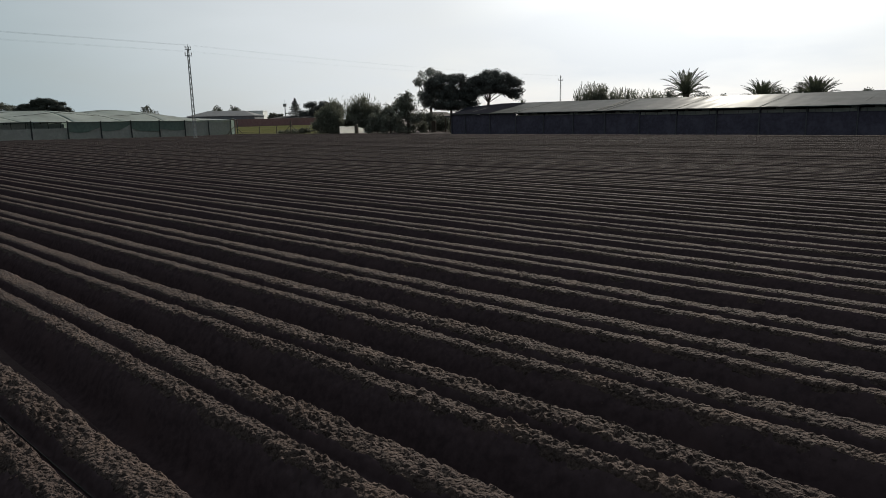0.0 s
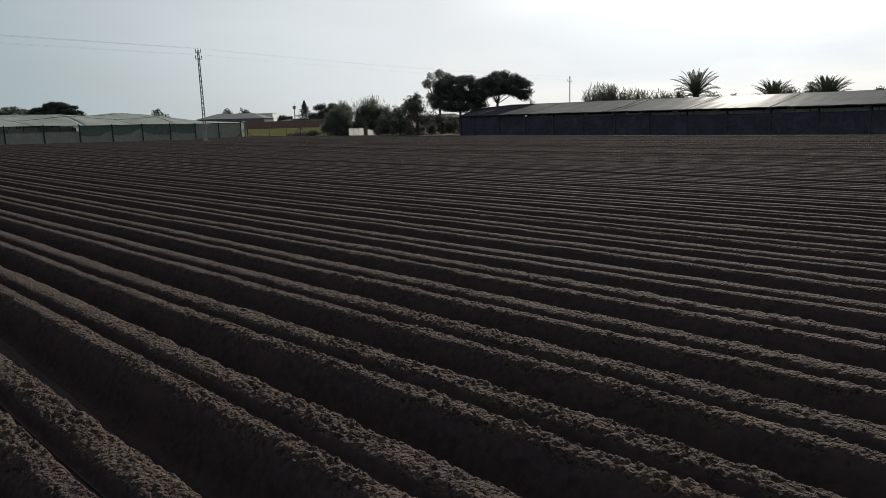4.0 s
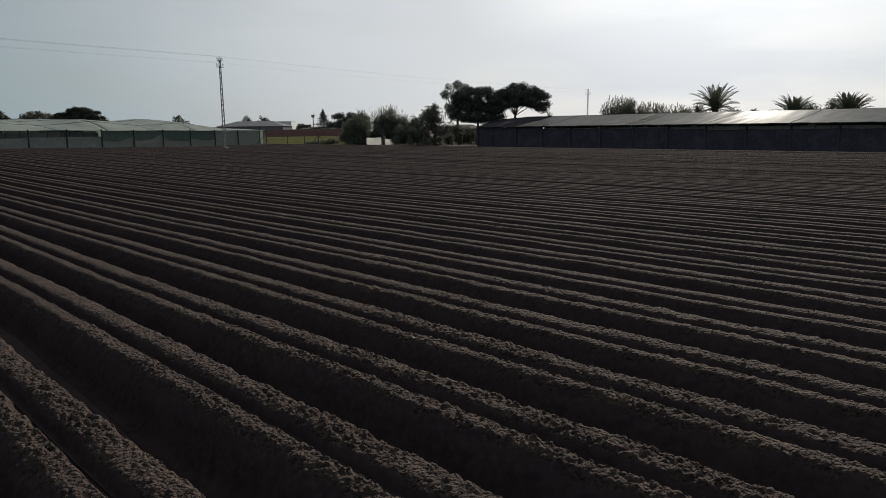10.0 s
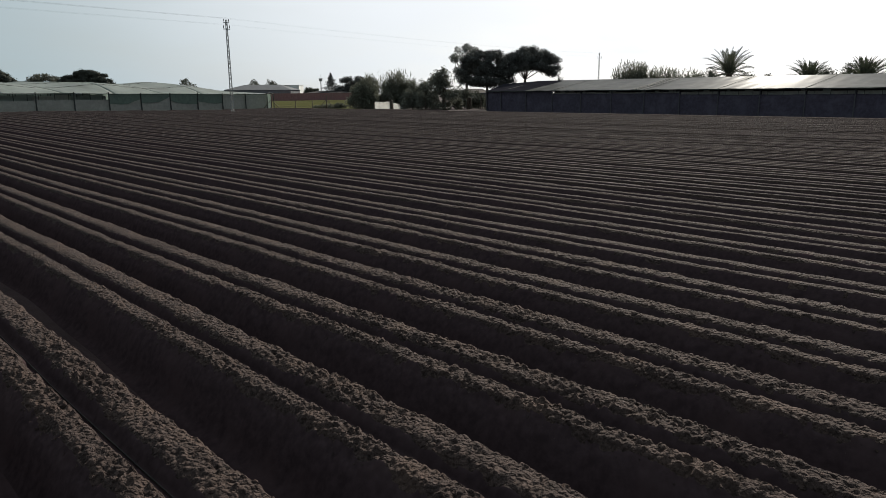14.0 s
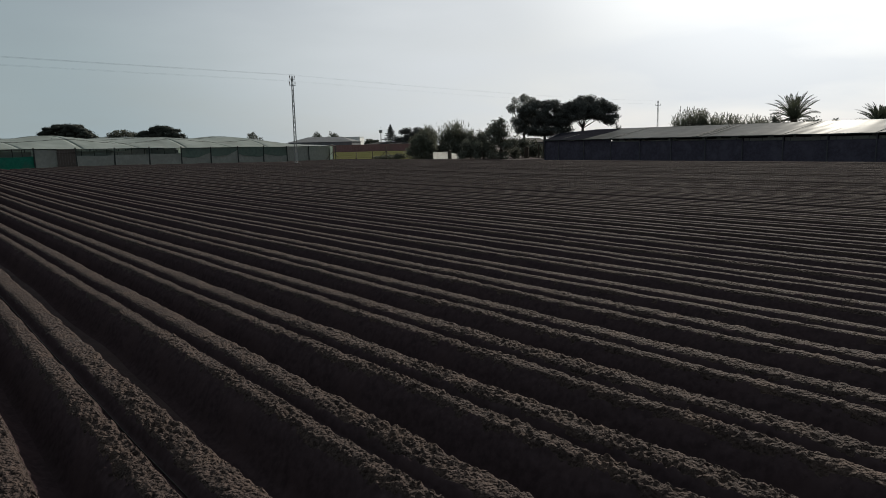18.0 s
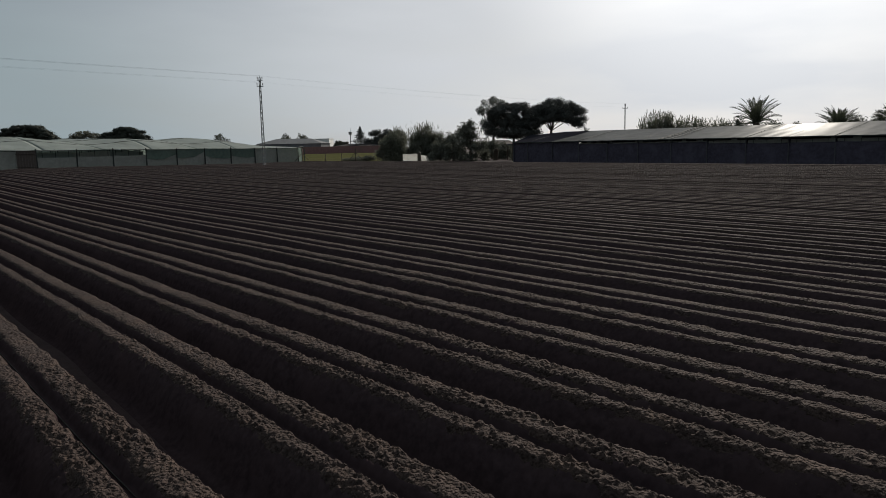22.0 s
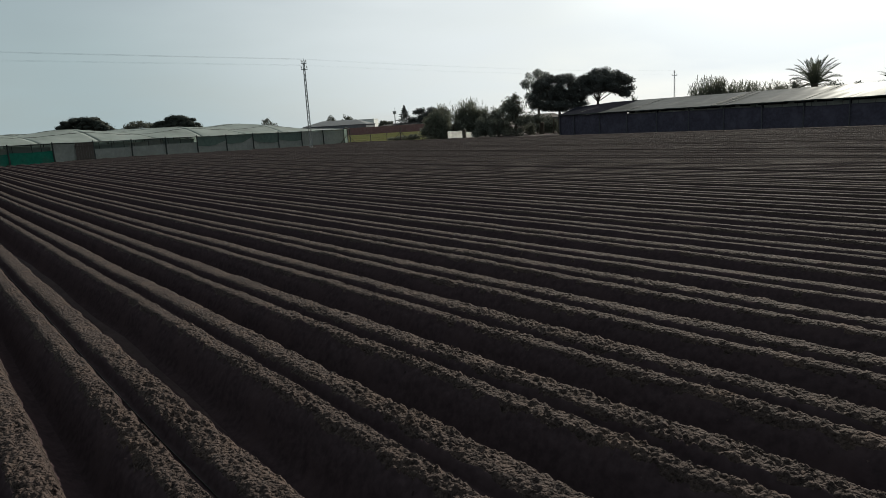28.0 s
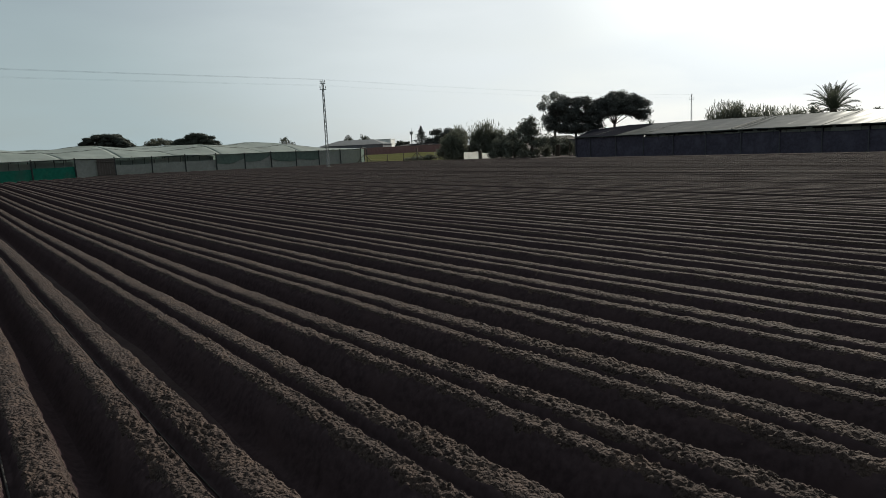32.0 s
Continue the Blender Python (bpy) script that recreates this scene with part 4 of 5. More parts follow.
# pale eucalyptus behind the pines
prng = random.Random(3)
blobs = []
for i in range(34):
    a, h = prng.uniform(0, 2 * math.pi), prng.random()
    r = 2.8 * math.sqrt(prng.random()) * (1.0 - 0.45 * h * h)
    blobs.append((r * math.cos(a), r * math.sin(a), 3.8 + 5.3 * h, 0.72, 0.72, 0.62, 125))
tree("eucalyptus_tree", -1.5, 110, -0.25, 4.0, blobs, 0.13, M_EUC, "grey-green eucalyptus with an open airy crown", "eucalyptus", 5, 0.22, 0.2, 1.5, True, 0.2)

# dark broadleaf tree and the shrubs along the edge of the field
blobs = [(prng.uniform(-1.7, 1.9), prng.uniform(-1.2, 1.2), 0.5 + 4.2 * prng.random(), 1.0, 1.0, 0.8, 220) for i in range(24)]
blobs += [(-0.3, 0, 4.7, 0.7, 0.7, 0.7, 260), (0.0, 0, 5.2, 0.45, 0.45, 0.6, 120)]
tree("broadleaf_tree", -4.3, 95, -0.25, 1.8, blobs, 0.11, M_SHRUB, "dense dark broadleaf tree at the field edge", "tree", 8, 0.18, 0, 1.2, True, 0.35, heart=0.4)


def shrub(x, y, w, h, seed, mat=M_SHRUB, label="dense dark green shrub at the field edge", dense=1.0, size=0.085):
    prng = random.Random(seed)
    n = max(6, int(w * h * 1.4))
    blobs = []
    for i in range(n):
        f = prng.random()
        bx = prng.uniform(-0.5, 0.5) * w * (1 - 0.25 * f)
        bz = h * (0.14 + 0.70 * f) * (1 - 0.55 * (2 * bx / w) ** 2)
        blobs.append((bx, prng.uniform(-0.6, 0.6), bz, 0.22 * w ** 0.6 + 0.25, 0.6, 0.16 * h + 0.22, int(270 * dense)))
    return tree("shrub", x, y, -0.27, 0.5 * h, blobs, size, mat, label, "shrub", seed, 0.07, 0, 1.3, n < 16, 0.3, heart=0.36)


shrub(-16.3, 101, 4.4, 4.1, 61, label="pale overgrown bush among the reeds", mat=M_REED)
shrub(-8.8, 98, 3.4, 3.0, 62)
shrub(-6.9, 96.5, 2.8, 3.3, 63)
shrub(-11.5, 108, 4.7, 3.8, 64)
shrub(-2.5, 97, 2.4, 1.9, 65, label="low dark shrub beside the shed")
shrub(0.4, 101, 3.0, 2.5, 66, label="low dark shrub beside the shed")
shrub(-14.2, 105, 3.6, 3.5, 67)
shrub(-8.2, 100, 3.6, 4.3, 72)
shrub(-10.9, 108.5, 3.2, 3.6, 73)
shrub(-7.0, 99.5, 3.2, 4.0, 74)
shrub(-1.6, 105, 4.6, 2.9, 76)
shrub(2.6, 100, 2.6, 2.6, 77, label="dark shrub beside the end of the shed")
shrub(-13.1, 109, 3.8, 3.8, 75)
shrub(-19.2, 106, 5.0, 1.0, 68, label="low scrub on the bank of the field")
shrub(-22.6, 106, 4.5, 0.7, 69, label="low scrub on the bank of the field", mat=M_REED)
umbrella_pine(-46.6, 275.0, -0.3, 3.4, 0.0, 5.4, 8.2, 5.0, 2.7, 2.6, 0.0, 71, 50, 200)
# pointed conifer
blobs = [(0.9 * (1 - i / 11) * math.cos(i * 2.4), 0.9 * (1 - i / 11) * math.sin(i * 2.4), 1.6 + 0.74 * i, 0.3 + 4.6 * (1 - i / 11), 0.3 + 4.6 * (1 - i / 11), 0.42, 360) for i in range(12)]
tree("conifer", -55.3, 268, -0.3, 10.0, blobs, 0.2, M_PINE, "dark pointed conifer above the scrub", "conifer", 12, 0.14, 0, 1.0, False, 0.2)
# far round trees above the greenhouse and the barns
for i, (x, y, w, h) in enumerate([(-73.2, 130, 10.0, 7.25), (-84, 134, 8.0, 6.8), (-94.3, 131, 12.0, 8.1), (-59.3, 142, 4.4, 6.3), (-85.7, 292, 5.6, 9.7), (-93.6, 292, 6.0, 9.9),
                                  (-69.3, 290, 4.4, 6.0), (-66.3, 290, 3.6, 5.4), (39.3, 96, 4.2, 4.8), (36.0, 97, 3.0, 4.6), (56.0, 91, 4.6, 5.0), (15.0, 120, 4.2, 4.7), (18.0, 121, 2.8, 4.5)]):
    prng = random.Random(100 + i)
    n = 90 if i in (0, 1, 2) else 20
    blobs = []
    for j in range(n):
        f, g = prng.uniform(-1, 1), prng.random()
        if n == 20:
            blobs.append((0.40 * w * f, prng.uniform(-1.2, 1.2), h * (0.42 + 0.42 * g * (1 - 0.5 * f * f)), 0.17 * w, 0.17 * w, 0.13 * h, 260))
        else:
            top = 0.92 - 0.26 * abs(f) ** 3
            blobs.append((0.44 * w * f, prng.uniform(-1.5, 1.5), h * (0.48 + (top - 0.48) * g ** 0.45), 0.10 * w, 0.10 * w, 0.075 * h, 260))
    airy = i in (1, 3, 4, 5, 6, 7, 11)
    tree("far_tree", x, y, -0.3, 0.45 * h, blobs if not airy else [b[:3] + (b[3] * 0.8, b[4] * 0.8, b[5] * 0.8, 60) for b in blobs], (0.075 if n > 20 else 0.12) if not airy else 0.16 * max(1.0, y / 180), M_HOLM if i in (0, 2) else M_SHRUB,
         "dark round-headed tree far beyond the field" if not airy else "small thin-leaved tree far beyond the field", "tree", 200 + i, 0.2, 0, 1.1, True, 0.35, heart=0.0 if airy else 0.8)


def reeds(x, y, w, d, h, n, seed, base=-0.27, label="tall clump of giant reeds with feathery plumes"):
    """Giant cane: many stalks with drooping blade leaves, some with a plume."""
    rng = np.random.default_rng(seed)
    t = thing("reed_clump", pose(x, y, base), label, "reeds")
    stalks = Builder()
    leaves, plumes = [], []
    for i in range(n):
        px, py = rng.uniform(-w / 2, w / 2), rng.uniform(-d / 2, d / 2)
        hh = h * rng.uniform(0.62, 1.0) * (1 - 0.25 * (2 * px / w) ** 2)
        lx, ly = rng.normal(0, 0.10, 2) * hh
        top = np.array([px + lx, py + ly, hh])
        stalks.tube([(px, py, 0), (px + lx * 0.3, py + ly * 0.3, hh * 0.55), tuple(top)], [0.016, 0.013, 0.006], 4)
        for j in range(15):
            f = 0.22 + 0.78 * j / 14
            o = np.array([px + lx * f * f, py + ly * f * f, hh * f])
            a = rng.uniform(0, 2 * np.pi)
            out = np.array([np.cos(a), np.sin(a), 0])
            ln = rng.uniform(0.4, 0.75)
            p1 = o + out * ln * 0.40 + (0, 0, ln * 0.60)
            p2 = o + out * ln * 0.85 + (0, 0, ln * rng.uniform(0.2, 0.9))
            sd = np.array([-out[1], out[0], 0]) * 0.038
            leaves.append([o - sd * 0.6, o + sd * 0.6, p1 + sd, p1 - sd])
            leaves.append([p1 - sd, p1 + sd, p2 + sd * 0.1, p2 - sd * 0.1])
        if rng.random() < 0.10:
            for j in range(14):
                a = rng.uniform(0, 2 * np.pi)
                out = np.array([np.cos(a), np.sin(a), 0]) * 0.055
                o = top + (0, 0, rng.uniform(0, 0.5))
                plumes.append([o, o + out + (0, 0, 0.10), o + out * 0.6 + (0, 0, 0.34), o + (0, 0, 0.28)])
    part("cane_stand", stalks, M_REED, t)["kind"] = "stuff"
    for nm, q in (("cane_foliage", leaves), ("plume_tuft", plumes)):
        if q:
            v = np.array(q).reshape(-1, 3)
            part(nm, array_mesh(nm, v, np.arange(len(v)).reshape(-1, 4), M_REED), M_REED, t)["kind"] = "stuff"


reeds(-12.5, 109, 3.9, 2.4, 5.75, 270, 81)
reeds(-10.2, 110, 2.2, 2.0, 4.7, 80, 86)
reeds(-15.5, 102.5, 2.3, 1.8, 5.0, 130, 82)
reeds(21.0, 95, 5.4, 2.5, 6.0, 420, 83)
reeds(25.6, 96, 5.0, 2.5, 5.15, 340, 84)
reeds(29.4, 97, 3.4, 2.0, 4.9, 180, 85)


# ---------------------------------------------------------------- palms
def frond_mesh(length, droop, seed, pinch=1.0):
    """An arching midrib with two ranks of narrow leaflets; runs along +x and rises."""
    rng = np.random.default_rng(seed)
    n = 34
    f = np.linspace(0, 1, n)
    x = length * f * (1 - 0.12 * droop * f)
    z = length * (0.30 * f - (0.18 + 0.42 * droop) * f ** 2.3)
    b = Builder()
    b.tube([(x[i], 0, z[i]) for i in range(0, n, 3)], [0.035 * (1 - 0.85 * f[i]) + 0.004 for i in range(0, n, 3)], 5)
    for i in range(3, n):
        ln = length * 0.13 * math.sin(math.pi * min(1, 0.12 + 0.92 * f[i])) ** 0.6 + 0.06
        for sd in (-1, 1):
            tip = Vector((x[i] + ln * 0.62, sd * ln * 0.62 * pinch, z[i] + ln * rng.uniform(0.05, 0.42)))
            o = Vector((x[i], 0, z[i]))
            w = Vector((0.030, 0, 0.016))
            mid = o.lerp(tip, 0.5) + Vector((0, 0, 0.02))
            b.add([o - w * 0.6, o + w * 0.6, mid + w, mid - w], [(0, 1, 2, 3)])
            b.add([mid - w, mid + w, tip + w * 0.1, tip - w * 0.1], [(0, 1, 2, 3)])
    return b.mesh("frond", M_PALM)


FRONDS = [frond_mesh(3.0, d, 300 + i) for i, d in enumerate((0.15, 0.35, 0.6, 0.9))]


def palm(x, y, crown_z, scale, seed, n=46, base=-0.25):
    rng = random.Random(seed)
    p = thing("date_palm", pose(x, y, base), "date palm with arching feathery fronds behind the shed", "palm tree", "palms behind the shed")
    h = crown_z - base
    tb = Builder()
    k = 14
    tb.tube([(0.03 * math.sin(i), 0.03 * math.cos(2 * i), h * i / k) for i in range(k + 1)], [0.30 - 0.06 * i / k + (0.03 if i % 2 else 0) for i in range(k + 1)], 10)
    part("trunk", tb, M_BARK, p)
    cb = Builder()
    cb.tube([(0, 0, h - 0.5), (0, 0, h - 0.2), (0, 0, h + 0.15), (0, 0, h + 0.35)], [0.26, 0.42, 0.34, 0.1], 10)
    part("crown_heart", cb, M_BARK, p)
    for i in range(n):
        f = (i + 0.5) / n
        up = 84 - 78 * f ** 1.1 + rng.uniform(-6, 6)
        droop = min(3, int(f * 4))
        sc = scale * (0.72 + 0.32 * math.sin(math.pi * min(1, f * 1.15 + 0.1))) * rng.uniform(0.9, 1.08)
        m = pose(0, 0, h + 0.15 * (1 - f), 0, 0, 137.5 * i + rng.uniform(-8, 8)) @ pose(0, 0, 0, 0, -(up - 16), 0) @ pose(0, 0, 0, rng.uniform(-25, 25)) @ Matrix.Scale(sc, 4)
        part("frond", FRONDS[droop], M_PALM, p, m=m)
    return p


palm(30.0, 85.5, 3.75, 1.22, 401, 40)
palm(34.7, 75.5, 2.6, 0.90, 402, 84)
palm(40.6, 75.8, 2.6, 1.0, 403, 90)
shrub(37.4, 77.0, 4.2, 5.2, 421, label="dense dark shrub between the palms")
shrub(33.2, 88.0, 4.4, 4.9, 422, label="dense dark shrub behind the shed")
shrub(29.0, 90.0, 3.6, 5.3, 423, label="dense dark shrub behind the shed")
shrub(40.4, 77.5, 4.4, 5.3, 424, label="dense dark shrub between the palms")
shrub(35.2, 77.5, 3.6, 4.9, 425, label="dense dark shrub between the palms")
palm(14.2, 121, 3.4, 0.45, 404, 24)


# ---------------------------------------------------------------- far buildings and the meadow
def build_block(name, x0, y0, x1, y1, z1, mat, label, category, roof=None, roof_mat=None, openings=()):
    b = thing(name, pose((x0 + x1) / 2, (y0 + y1) / 2, -0.3), label, category)
    w, d, h = (x1 - x0) / 2, (y1 - y0) / 2, z1 + 0.3
    part("wall", Builder().box(-w, -d, 0, w, d, h), mat, b)
    if roof:
        over = 0.35
        rb = Builder()
        rb.add([(-w - over, -d - over, h + 0.003), (w + over, -d - over, h + 0.003), (w + over, d + over, h + 0.003), (-w - over, d + over, h + 0.003),
                (-w * 0.55, 0, h + roof), (w * 0.55, 0, h + roof)], [(3, 2, 1, 0), (0, 1, 5, 4), (1, 2, 5), (2, 3, 4, 5), (3, 0, 4)])
        part("roof", rb, roof_mat, b)
    else:
        rb = Builder().box(-w - 0.15, -d - 0.15, h + 0.003, w + 0.15, d + 0.15, h + 0.16, 0.03)
        part("roof_slab", rb, roof_mat or mat, b)
    for ox, oz, ow, oh in openings:
        win = part("window", Builder().box(ox - ow / 2, -d - 0.02, oz, ox + ow / 2, -d + 0.05, oz + oh), M_BLACK, b)
        part("sill", Builder().box(ox - ow / 2 - 0.08, -d - 0.09, oz - 0.08, ox + ow / 2 + 0.08, -d - 0.003, oz - 0.003), M_CONCRETE, win)
    return b


build_block("barn", -94.8, 262, -69.4, 276, 3.7, M_DULL, "long low barn with a grey hipped roof", "barn", 2.0, M_DULL, [(-3, 1.2, 1.6, 1.0), (2, 1.2, 1.6, 1.0), (8, 1.2, 1.6, 1.0)])
build_block("long_barn", -64.0, 262, -47.0, 272, 2.4, M_RUST, "long low barn with a brown sheet roof", "barn", 0.8, M_RUST)
build_block("far_house", -83.0, 300, -75.8, 308, 5.8, M_WHITE, "small white house with a flat roof, far off", "house", None, M_WHITE, [(-2, 3.2, 1.2, 1.0), (2, 3.2, 1.2, 1.0)])
build_block("far_house", -83.5, 312, -74.5, 320, 4.0, M_WHITE, "small white house with a flat roof, far off", "house", None, M_WHITE, [(0, 2.6, 1.2, 1.0)])
build_block("far_outbuilding", -73.0, 296, -60.3, 304, 3.0, M_WHITE, "low white outbuilding with a white roof, far off", "outbuilding", None, M_WHITE)
build_block("grey_outbuilding", -2.9, 120, 2.2, 128, 2.0, M_DULL, "grey plastered outbuilding behind the pines", "outbuilding", 0.7, M_RUST, [(-1.2, 1.0, 0.8, 0.8)])


def build_red_wall():
    w = thing("boundary_wall", pose(-61, 255, -0.3), "long red-brown brick boundary wall beyond the meadow", "wall")
    for i in range(11):
        x = -16.0 + 3.1 * i
        part("panel", Builder().box(x + 0.02, -0.1, 0, x + 3.02, 0.1, 2.65 + 0.03 * (i % 3)), M_RED, w)
        part("pier", Builder().box(x - 0.2, -0.16, 0, x + 0.017, 0.16, 2.74, 0.02), M_RED, w)


build_red_wall()


def build_meadow():
    rng = np.random.default_rng(77)
    v = Builder().sheet(lambda p, q: (-41 - 36 * q + 30 * p + 10 * p * q, 103.5 + 150 * q, -0.19 + 0.06 * math.sin(9 * p) * math.sin(11 * q)), 24, 40)
    ob = new("meadow", v.mesh("meadow", M_GRASS, True))
    tagged(ob, "sunlit yellow-green meadow beyond the wire fence", "grass", kind="stuff")
    quads = []
    for i in range(1500):
        q = rng.random() ** 1.5
        p = rng.random()
        o = np.array([-41 - 36 * q + 30 * p + 10 * p * q, 103.5 + 150 * q, -0.2])
        a = rng.uniform(0, np.pi)
        sd = np.array([np.cos(a), np.sin(a), 0]) * 0.05
        h = rng.uniform(0.04, 0.10)
        top = o + (rng.normal(0, 0.05), rng.normal(0, 0.05), h)
        quads.append([o - sd, o + sd, top + sd * 0.3, top - sd * 0.3])
    gv = np.array(quads).reshape(-1, 3)
    g = new("grass_tufts", array_mesh("grass_tufts", gv, np.arange(len(gv)).reshape(-1, 4), M_BLADE))
    tagged(g, "tufts of dry yellow-green grass in the meadow", "grass", kind="stuff")


build_meadow()


def build_wire_fence():
    f = thing("wire_fence", pose(0, 0, 0), "timber post and wire fence at the edge of the meadow", "fence")
    pts = [(-30.9, 105.2, 2.05, True), (-27.2, 105.0, 1.35, False), (-24.6, 104.9, 1.3, False), (-22.4, 104.8, 2.0, True), (-18.9, 104.3, 1.6, False)]
    for x, y, h, strong in pts:
        part("post", Builder().tube([(x, y, -0.35), (x + 0.02, y, -0.2 + h)], [0.10, 0.085] if strong else [0.06, 0.05], 7), M_WOOD, f)
        if strong:
            for sx in (-1, 1):
                part("brace", Builder().tube([(x + sx * 1.35, y, -0.25), (x + sx * 0.09, y, -0.2 + h * 0.62)], 0.05, 6), M_WOOD, f)
    for z in (0.25, 0.6, 0.95):
        part("wire", Builder().tube([(x, y - 0.1, z - 0.1) for x, y, h, s in pts], 0.008, 4), M_WIRE, f)


build_wire_fence()


def build_white_box():
    t = thing("white_screen", pose(-12.9, 98.2, -0.24), "low white tarpaulin screen on posts among the shrubs", "screen")
    part("tarpaulin", Builder().sheet(lambda p, q: (-1.25 + 2.1 * p, 0.04 * math.sin(7 * p), 0.10 + (0.98 + 0.03 * math.sin(9 * p)) * q), 14, 4, 0.006), M_TARP, t)
    for x in (-1.27, -0.6, 0.1, 0.87):
        part("post", Builder().tube([(x, 0.07, 0), (x, 0.07, 1.12)], 0.03, 6), M_WOOD, t)
    part("top_rail", Builder().tube([(-1.27, 0.07, 1.1), (0.87, 0.07, 1.1)], 0.025, 6), M_WOOD, t)
    p = thing("timber_gatepost", pose(-11.75, 98.2, -0.24), "dark timber gatepost with a pointed cap", "gatepost")
    part("shaft", Builder().box(-0.16, -0.16, 0, 0.16, 0.16, 1.15, 0.02), M_WOOD, p)
    part("cap", Builder().tube([(0, 0, 1.153), (0, 0, 1.19), (-0.04, 0, 1.36)], [0.22, 0.22, 0.04], 8), M_WOOD, p)
    w = thing("white_screen", pose(-10.8, 98.6, -0.24), "low white tarpaulin screen beside the gatepost", "screen")
    part("tarpaulin", Builder().sheet(lambda p, q: (-0.75 + 1.4 * p, 0.03 * math.sin(6 * p), 0.08 + (0.80 - 0.2 * p) * q), 10, 4, 0.006), M_TARP, w)
    for x in (-0.76, 0.66):
        part("post", Builder().tube([(x, 0.07, 0), (x, 0.07, 0.9)], 0.03, 6), M_WOOD, w)
    s = thing("tree_stump", pose(-0.9, 98, -0.27), "dark cut tree stump beside the shrubs", "stump")
    part("stump", Builder().tube([(0, 0, 0), (0, 0, 0.3), (0.03, 0, 1.5), (0.02, 0, 1.6)], [0.42, 0.34, 0.32, 0.25], 10), M_BARK, s)
    q = thing("fence_post", pose(0.75, 97.5, -0.27), "plain dark timber post beside the shed", "post")
    part("shaft", Builder().tube([(0, 0, 0), (0.03, 0, 1.95)], [0.09, 0.08], 7), M_WOOD, q)
    pl = thing("leaning_pole", pose(-17.2, 99.6, -0.27), "thin pale pole leaning in the scrub", "pole")
    part("shaft", Builder().tube([(0.55, 0, 0), (-0.35, 0, 1.6)], [0.05, 0.04], 6), M_WOOD, pl)


build_white_box()


def build_tower():
    t = thing("floodlight_tower", pose(-64.0, 290, -0.3), "distant pole with a boxy platform at its top", "tower")
    part("pole", Builder().tube([(0, 0, 0), (0, 0, 7.6)], [0.24, 0.17], 8), M_CONCRETE, t)
    part("platform", Builder().box(-0.62, -0.5, 7.5, 0.62, 0.5, 8.55, 0.05), M_CONCRETE, t)
    part("rail", Builder().box(-0.85, -0.7, 8.553, 0.85, 0.7, 8.66, 0.02), M_STEEL, t)
    part("antenna", Builder().tube([(0.1, 0, 8.66), (0.1, 0, 10.2)], 0.05, 5), M_STEEL, t)


build_tower()


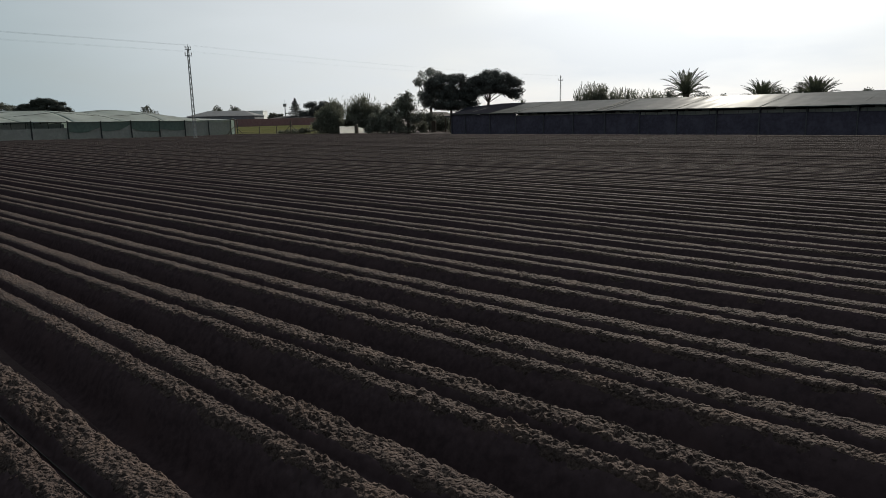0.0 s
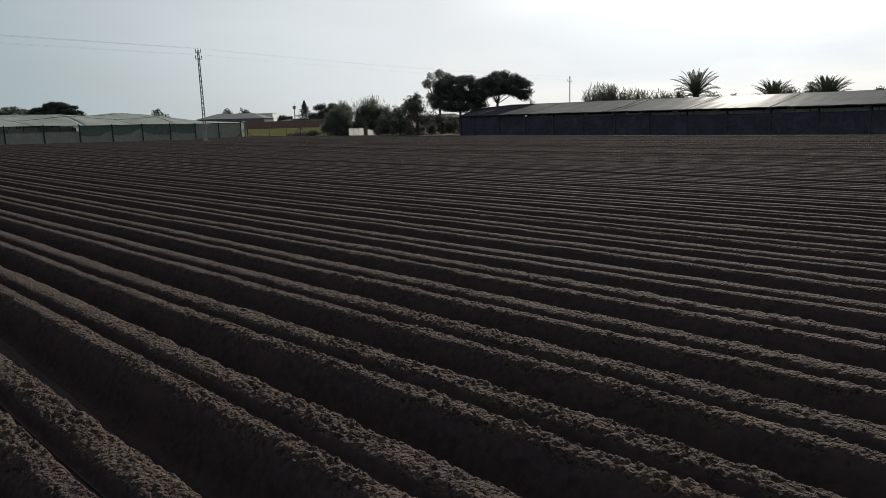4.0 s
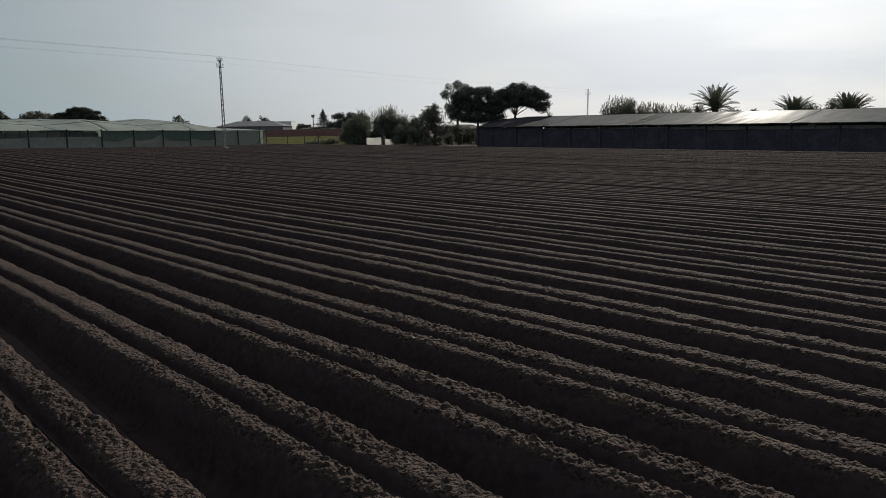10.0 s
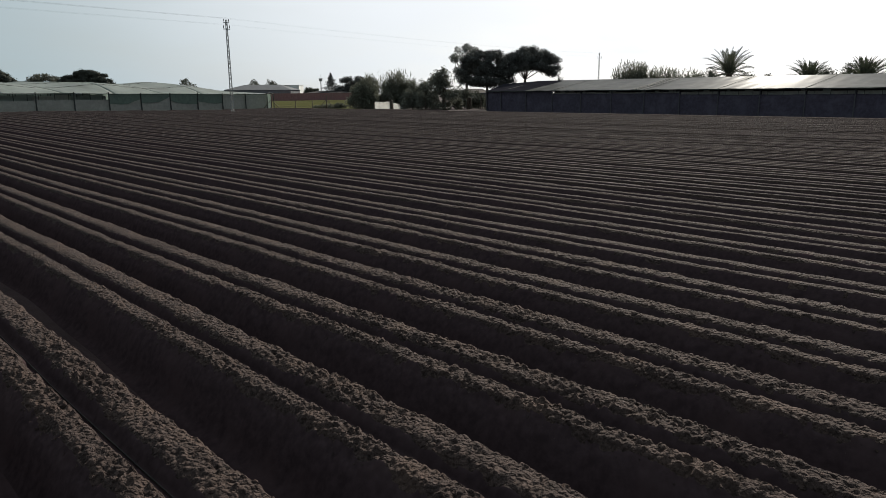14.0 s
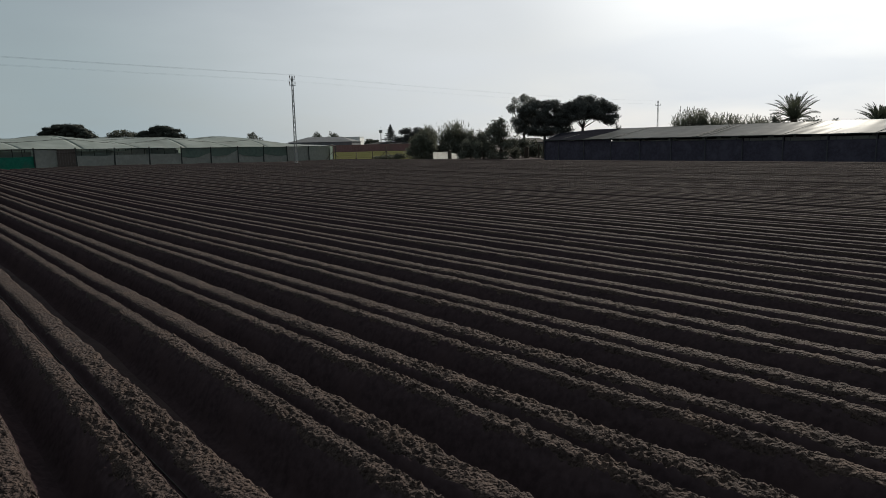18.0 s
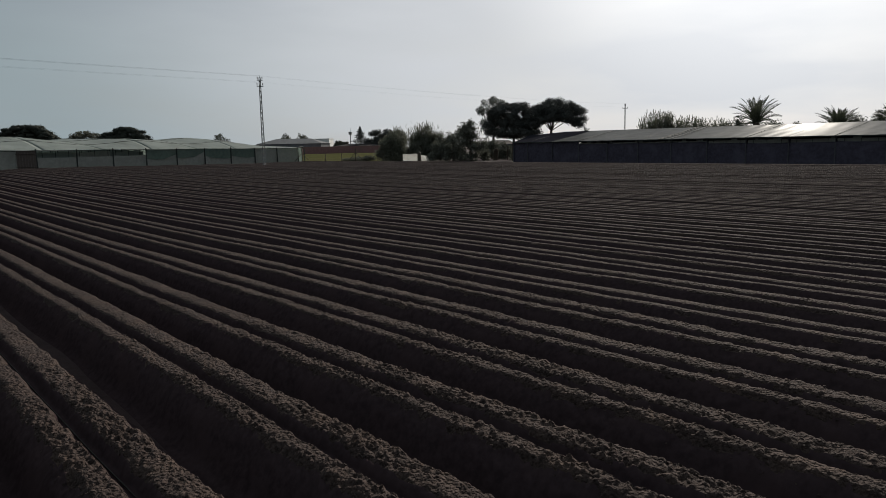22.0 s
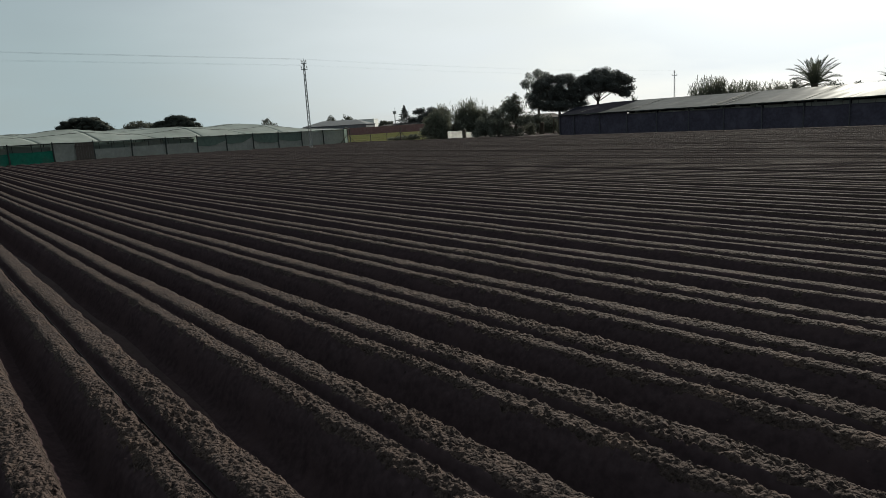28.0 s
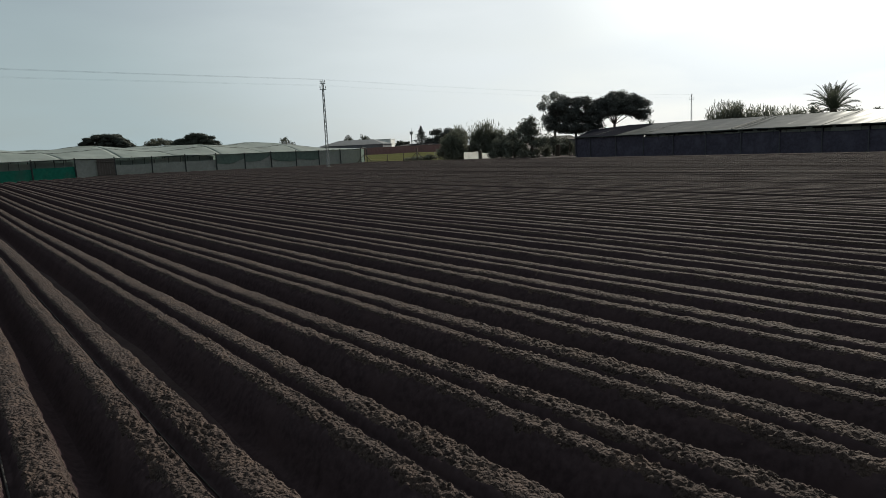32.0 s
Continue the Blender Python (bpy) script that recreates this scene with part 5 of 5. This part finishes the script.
# ---------------------------------------------------------------- drip pipes in the grooves, loose clods
def build_pipe(k):
    u0 = (k + PHASE) * PITCH
    s = np.concatenate([np.arange(-6, 12, 0.12), np.arange(12, bed_end(u0) - 1.5, 1.2)])
    wob = 0.025 * (vnoise(s / 1.6, s * 0 + k * 5.5, 41) - 0.5) + bed_shift(s, k)
    u = u0 - (0.026, 0.026)[k] * PITCH + wob
    z = (-0.070, -0.073)[k] + 0.010 * (vnoise(s / 0.7, s * 0 + k, 43) - 0.5) + 0.020 * (vnoise(s / 4.0, s * 0 + k * 1.9, 25) - 0.5) + rise(u, s)
    b = Builder().tube([(*plan(uu, ss), zz) for uu, ss, zz in zip(u, s, z)], (0.0080, 0.0050)[k], 7)
    ob = new("drip_pipe", b.mesh("drip_pipe", M_TAPE, True))
    tagged(ob, "thin black drip irrigation pipe lying in a bed groove", "pipe", "drip pipes in the beds")


for k in (0, 1):
    build_pipe(k)


def build_clods():
    """Loose crumbs on the bed tops, thickest on the nearest beds."""
    rng = np.random.default_rng(91)
    n = 6000
    k = np.floor(12 * rng.random(n) ** 1.4).astype(int)
    s = 0.2 + 13 * rng.random(n) ** 1.4
    near = rng.random(n) < 0.5
    t = np.where(near, rng.uniform(-0.28, -0.10, n), rng.uniform(0.06, 0.255, n))
    stray = rng.random(n) < 0.07
    t = np.where(stray, rng.uniform(-0.26, 0.26, n), np.where(rng.random(n) < 0.25, rng.uniform(-0.30, -0.22, n), t))
    u0 = (k + PHASE) * PITCH
    d = np.hypot(u0, s)
    u = u0 + t * PITCH + bed_shift(s, k)
    z = bed_height(s, t, u, k, np.full(n, 0.010))
    r = (0.004 + 0.010 * rng.random(n) ** 3.0) * np.clip(10.0 / d, 0.7, 1.0)
    x, y = u * CX[0] + s * AX[0], u * CX[1] + s * AX[1]
    ang = rng.uniform(0, 6.283, n)[:, None] + np.arange(5)[None, :] * 1.2566 + rng.uniform(-0.4, 0.4, (n, 5))
    rad = r[:, None] * rng.uniform(0.65, 1.25, (n, 5))
    ring = np.stack([x[:, None] + rad * np.cos(ang), y[:, None] + rad * np.sin(ang), z[:, None] + r[:, None] * rng.uniform(-0.7, 0.45, (n, 5))], -1)
    tip = np.stack([x + r * rng.uniform(-0.5, 0.5, n), y + r * rng.uniform(-0.5, 0.5, n), z + r * rng.uniform(0.5, 1.15, n)], -1)
    v = np.concatenate([ring, tip[:, None, :]], 1).reshape(-1, 3)
    base = (np.arange(n) * 6)[:, None, None]
    f = (base + np.array([(0, 1, 5), (1, 2, 5), (2, 3, 5), (3, 4, 5), (4, 0, 5)])[None]).reshape(-1, 3)
    ob = new("soil_clods", array_mesh("soil_clods", v, f, M_CLOD))
    tagged(ob, "loose crumbs of dry soil scattered on the beds", "soil clods", kind="stuff")


build_clods()
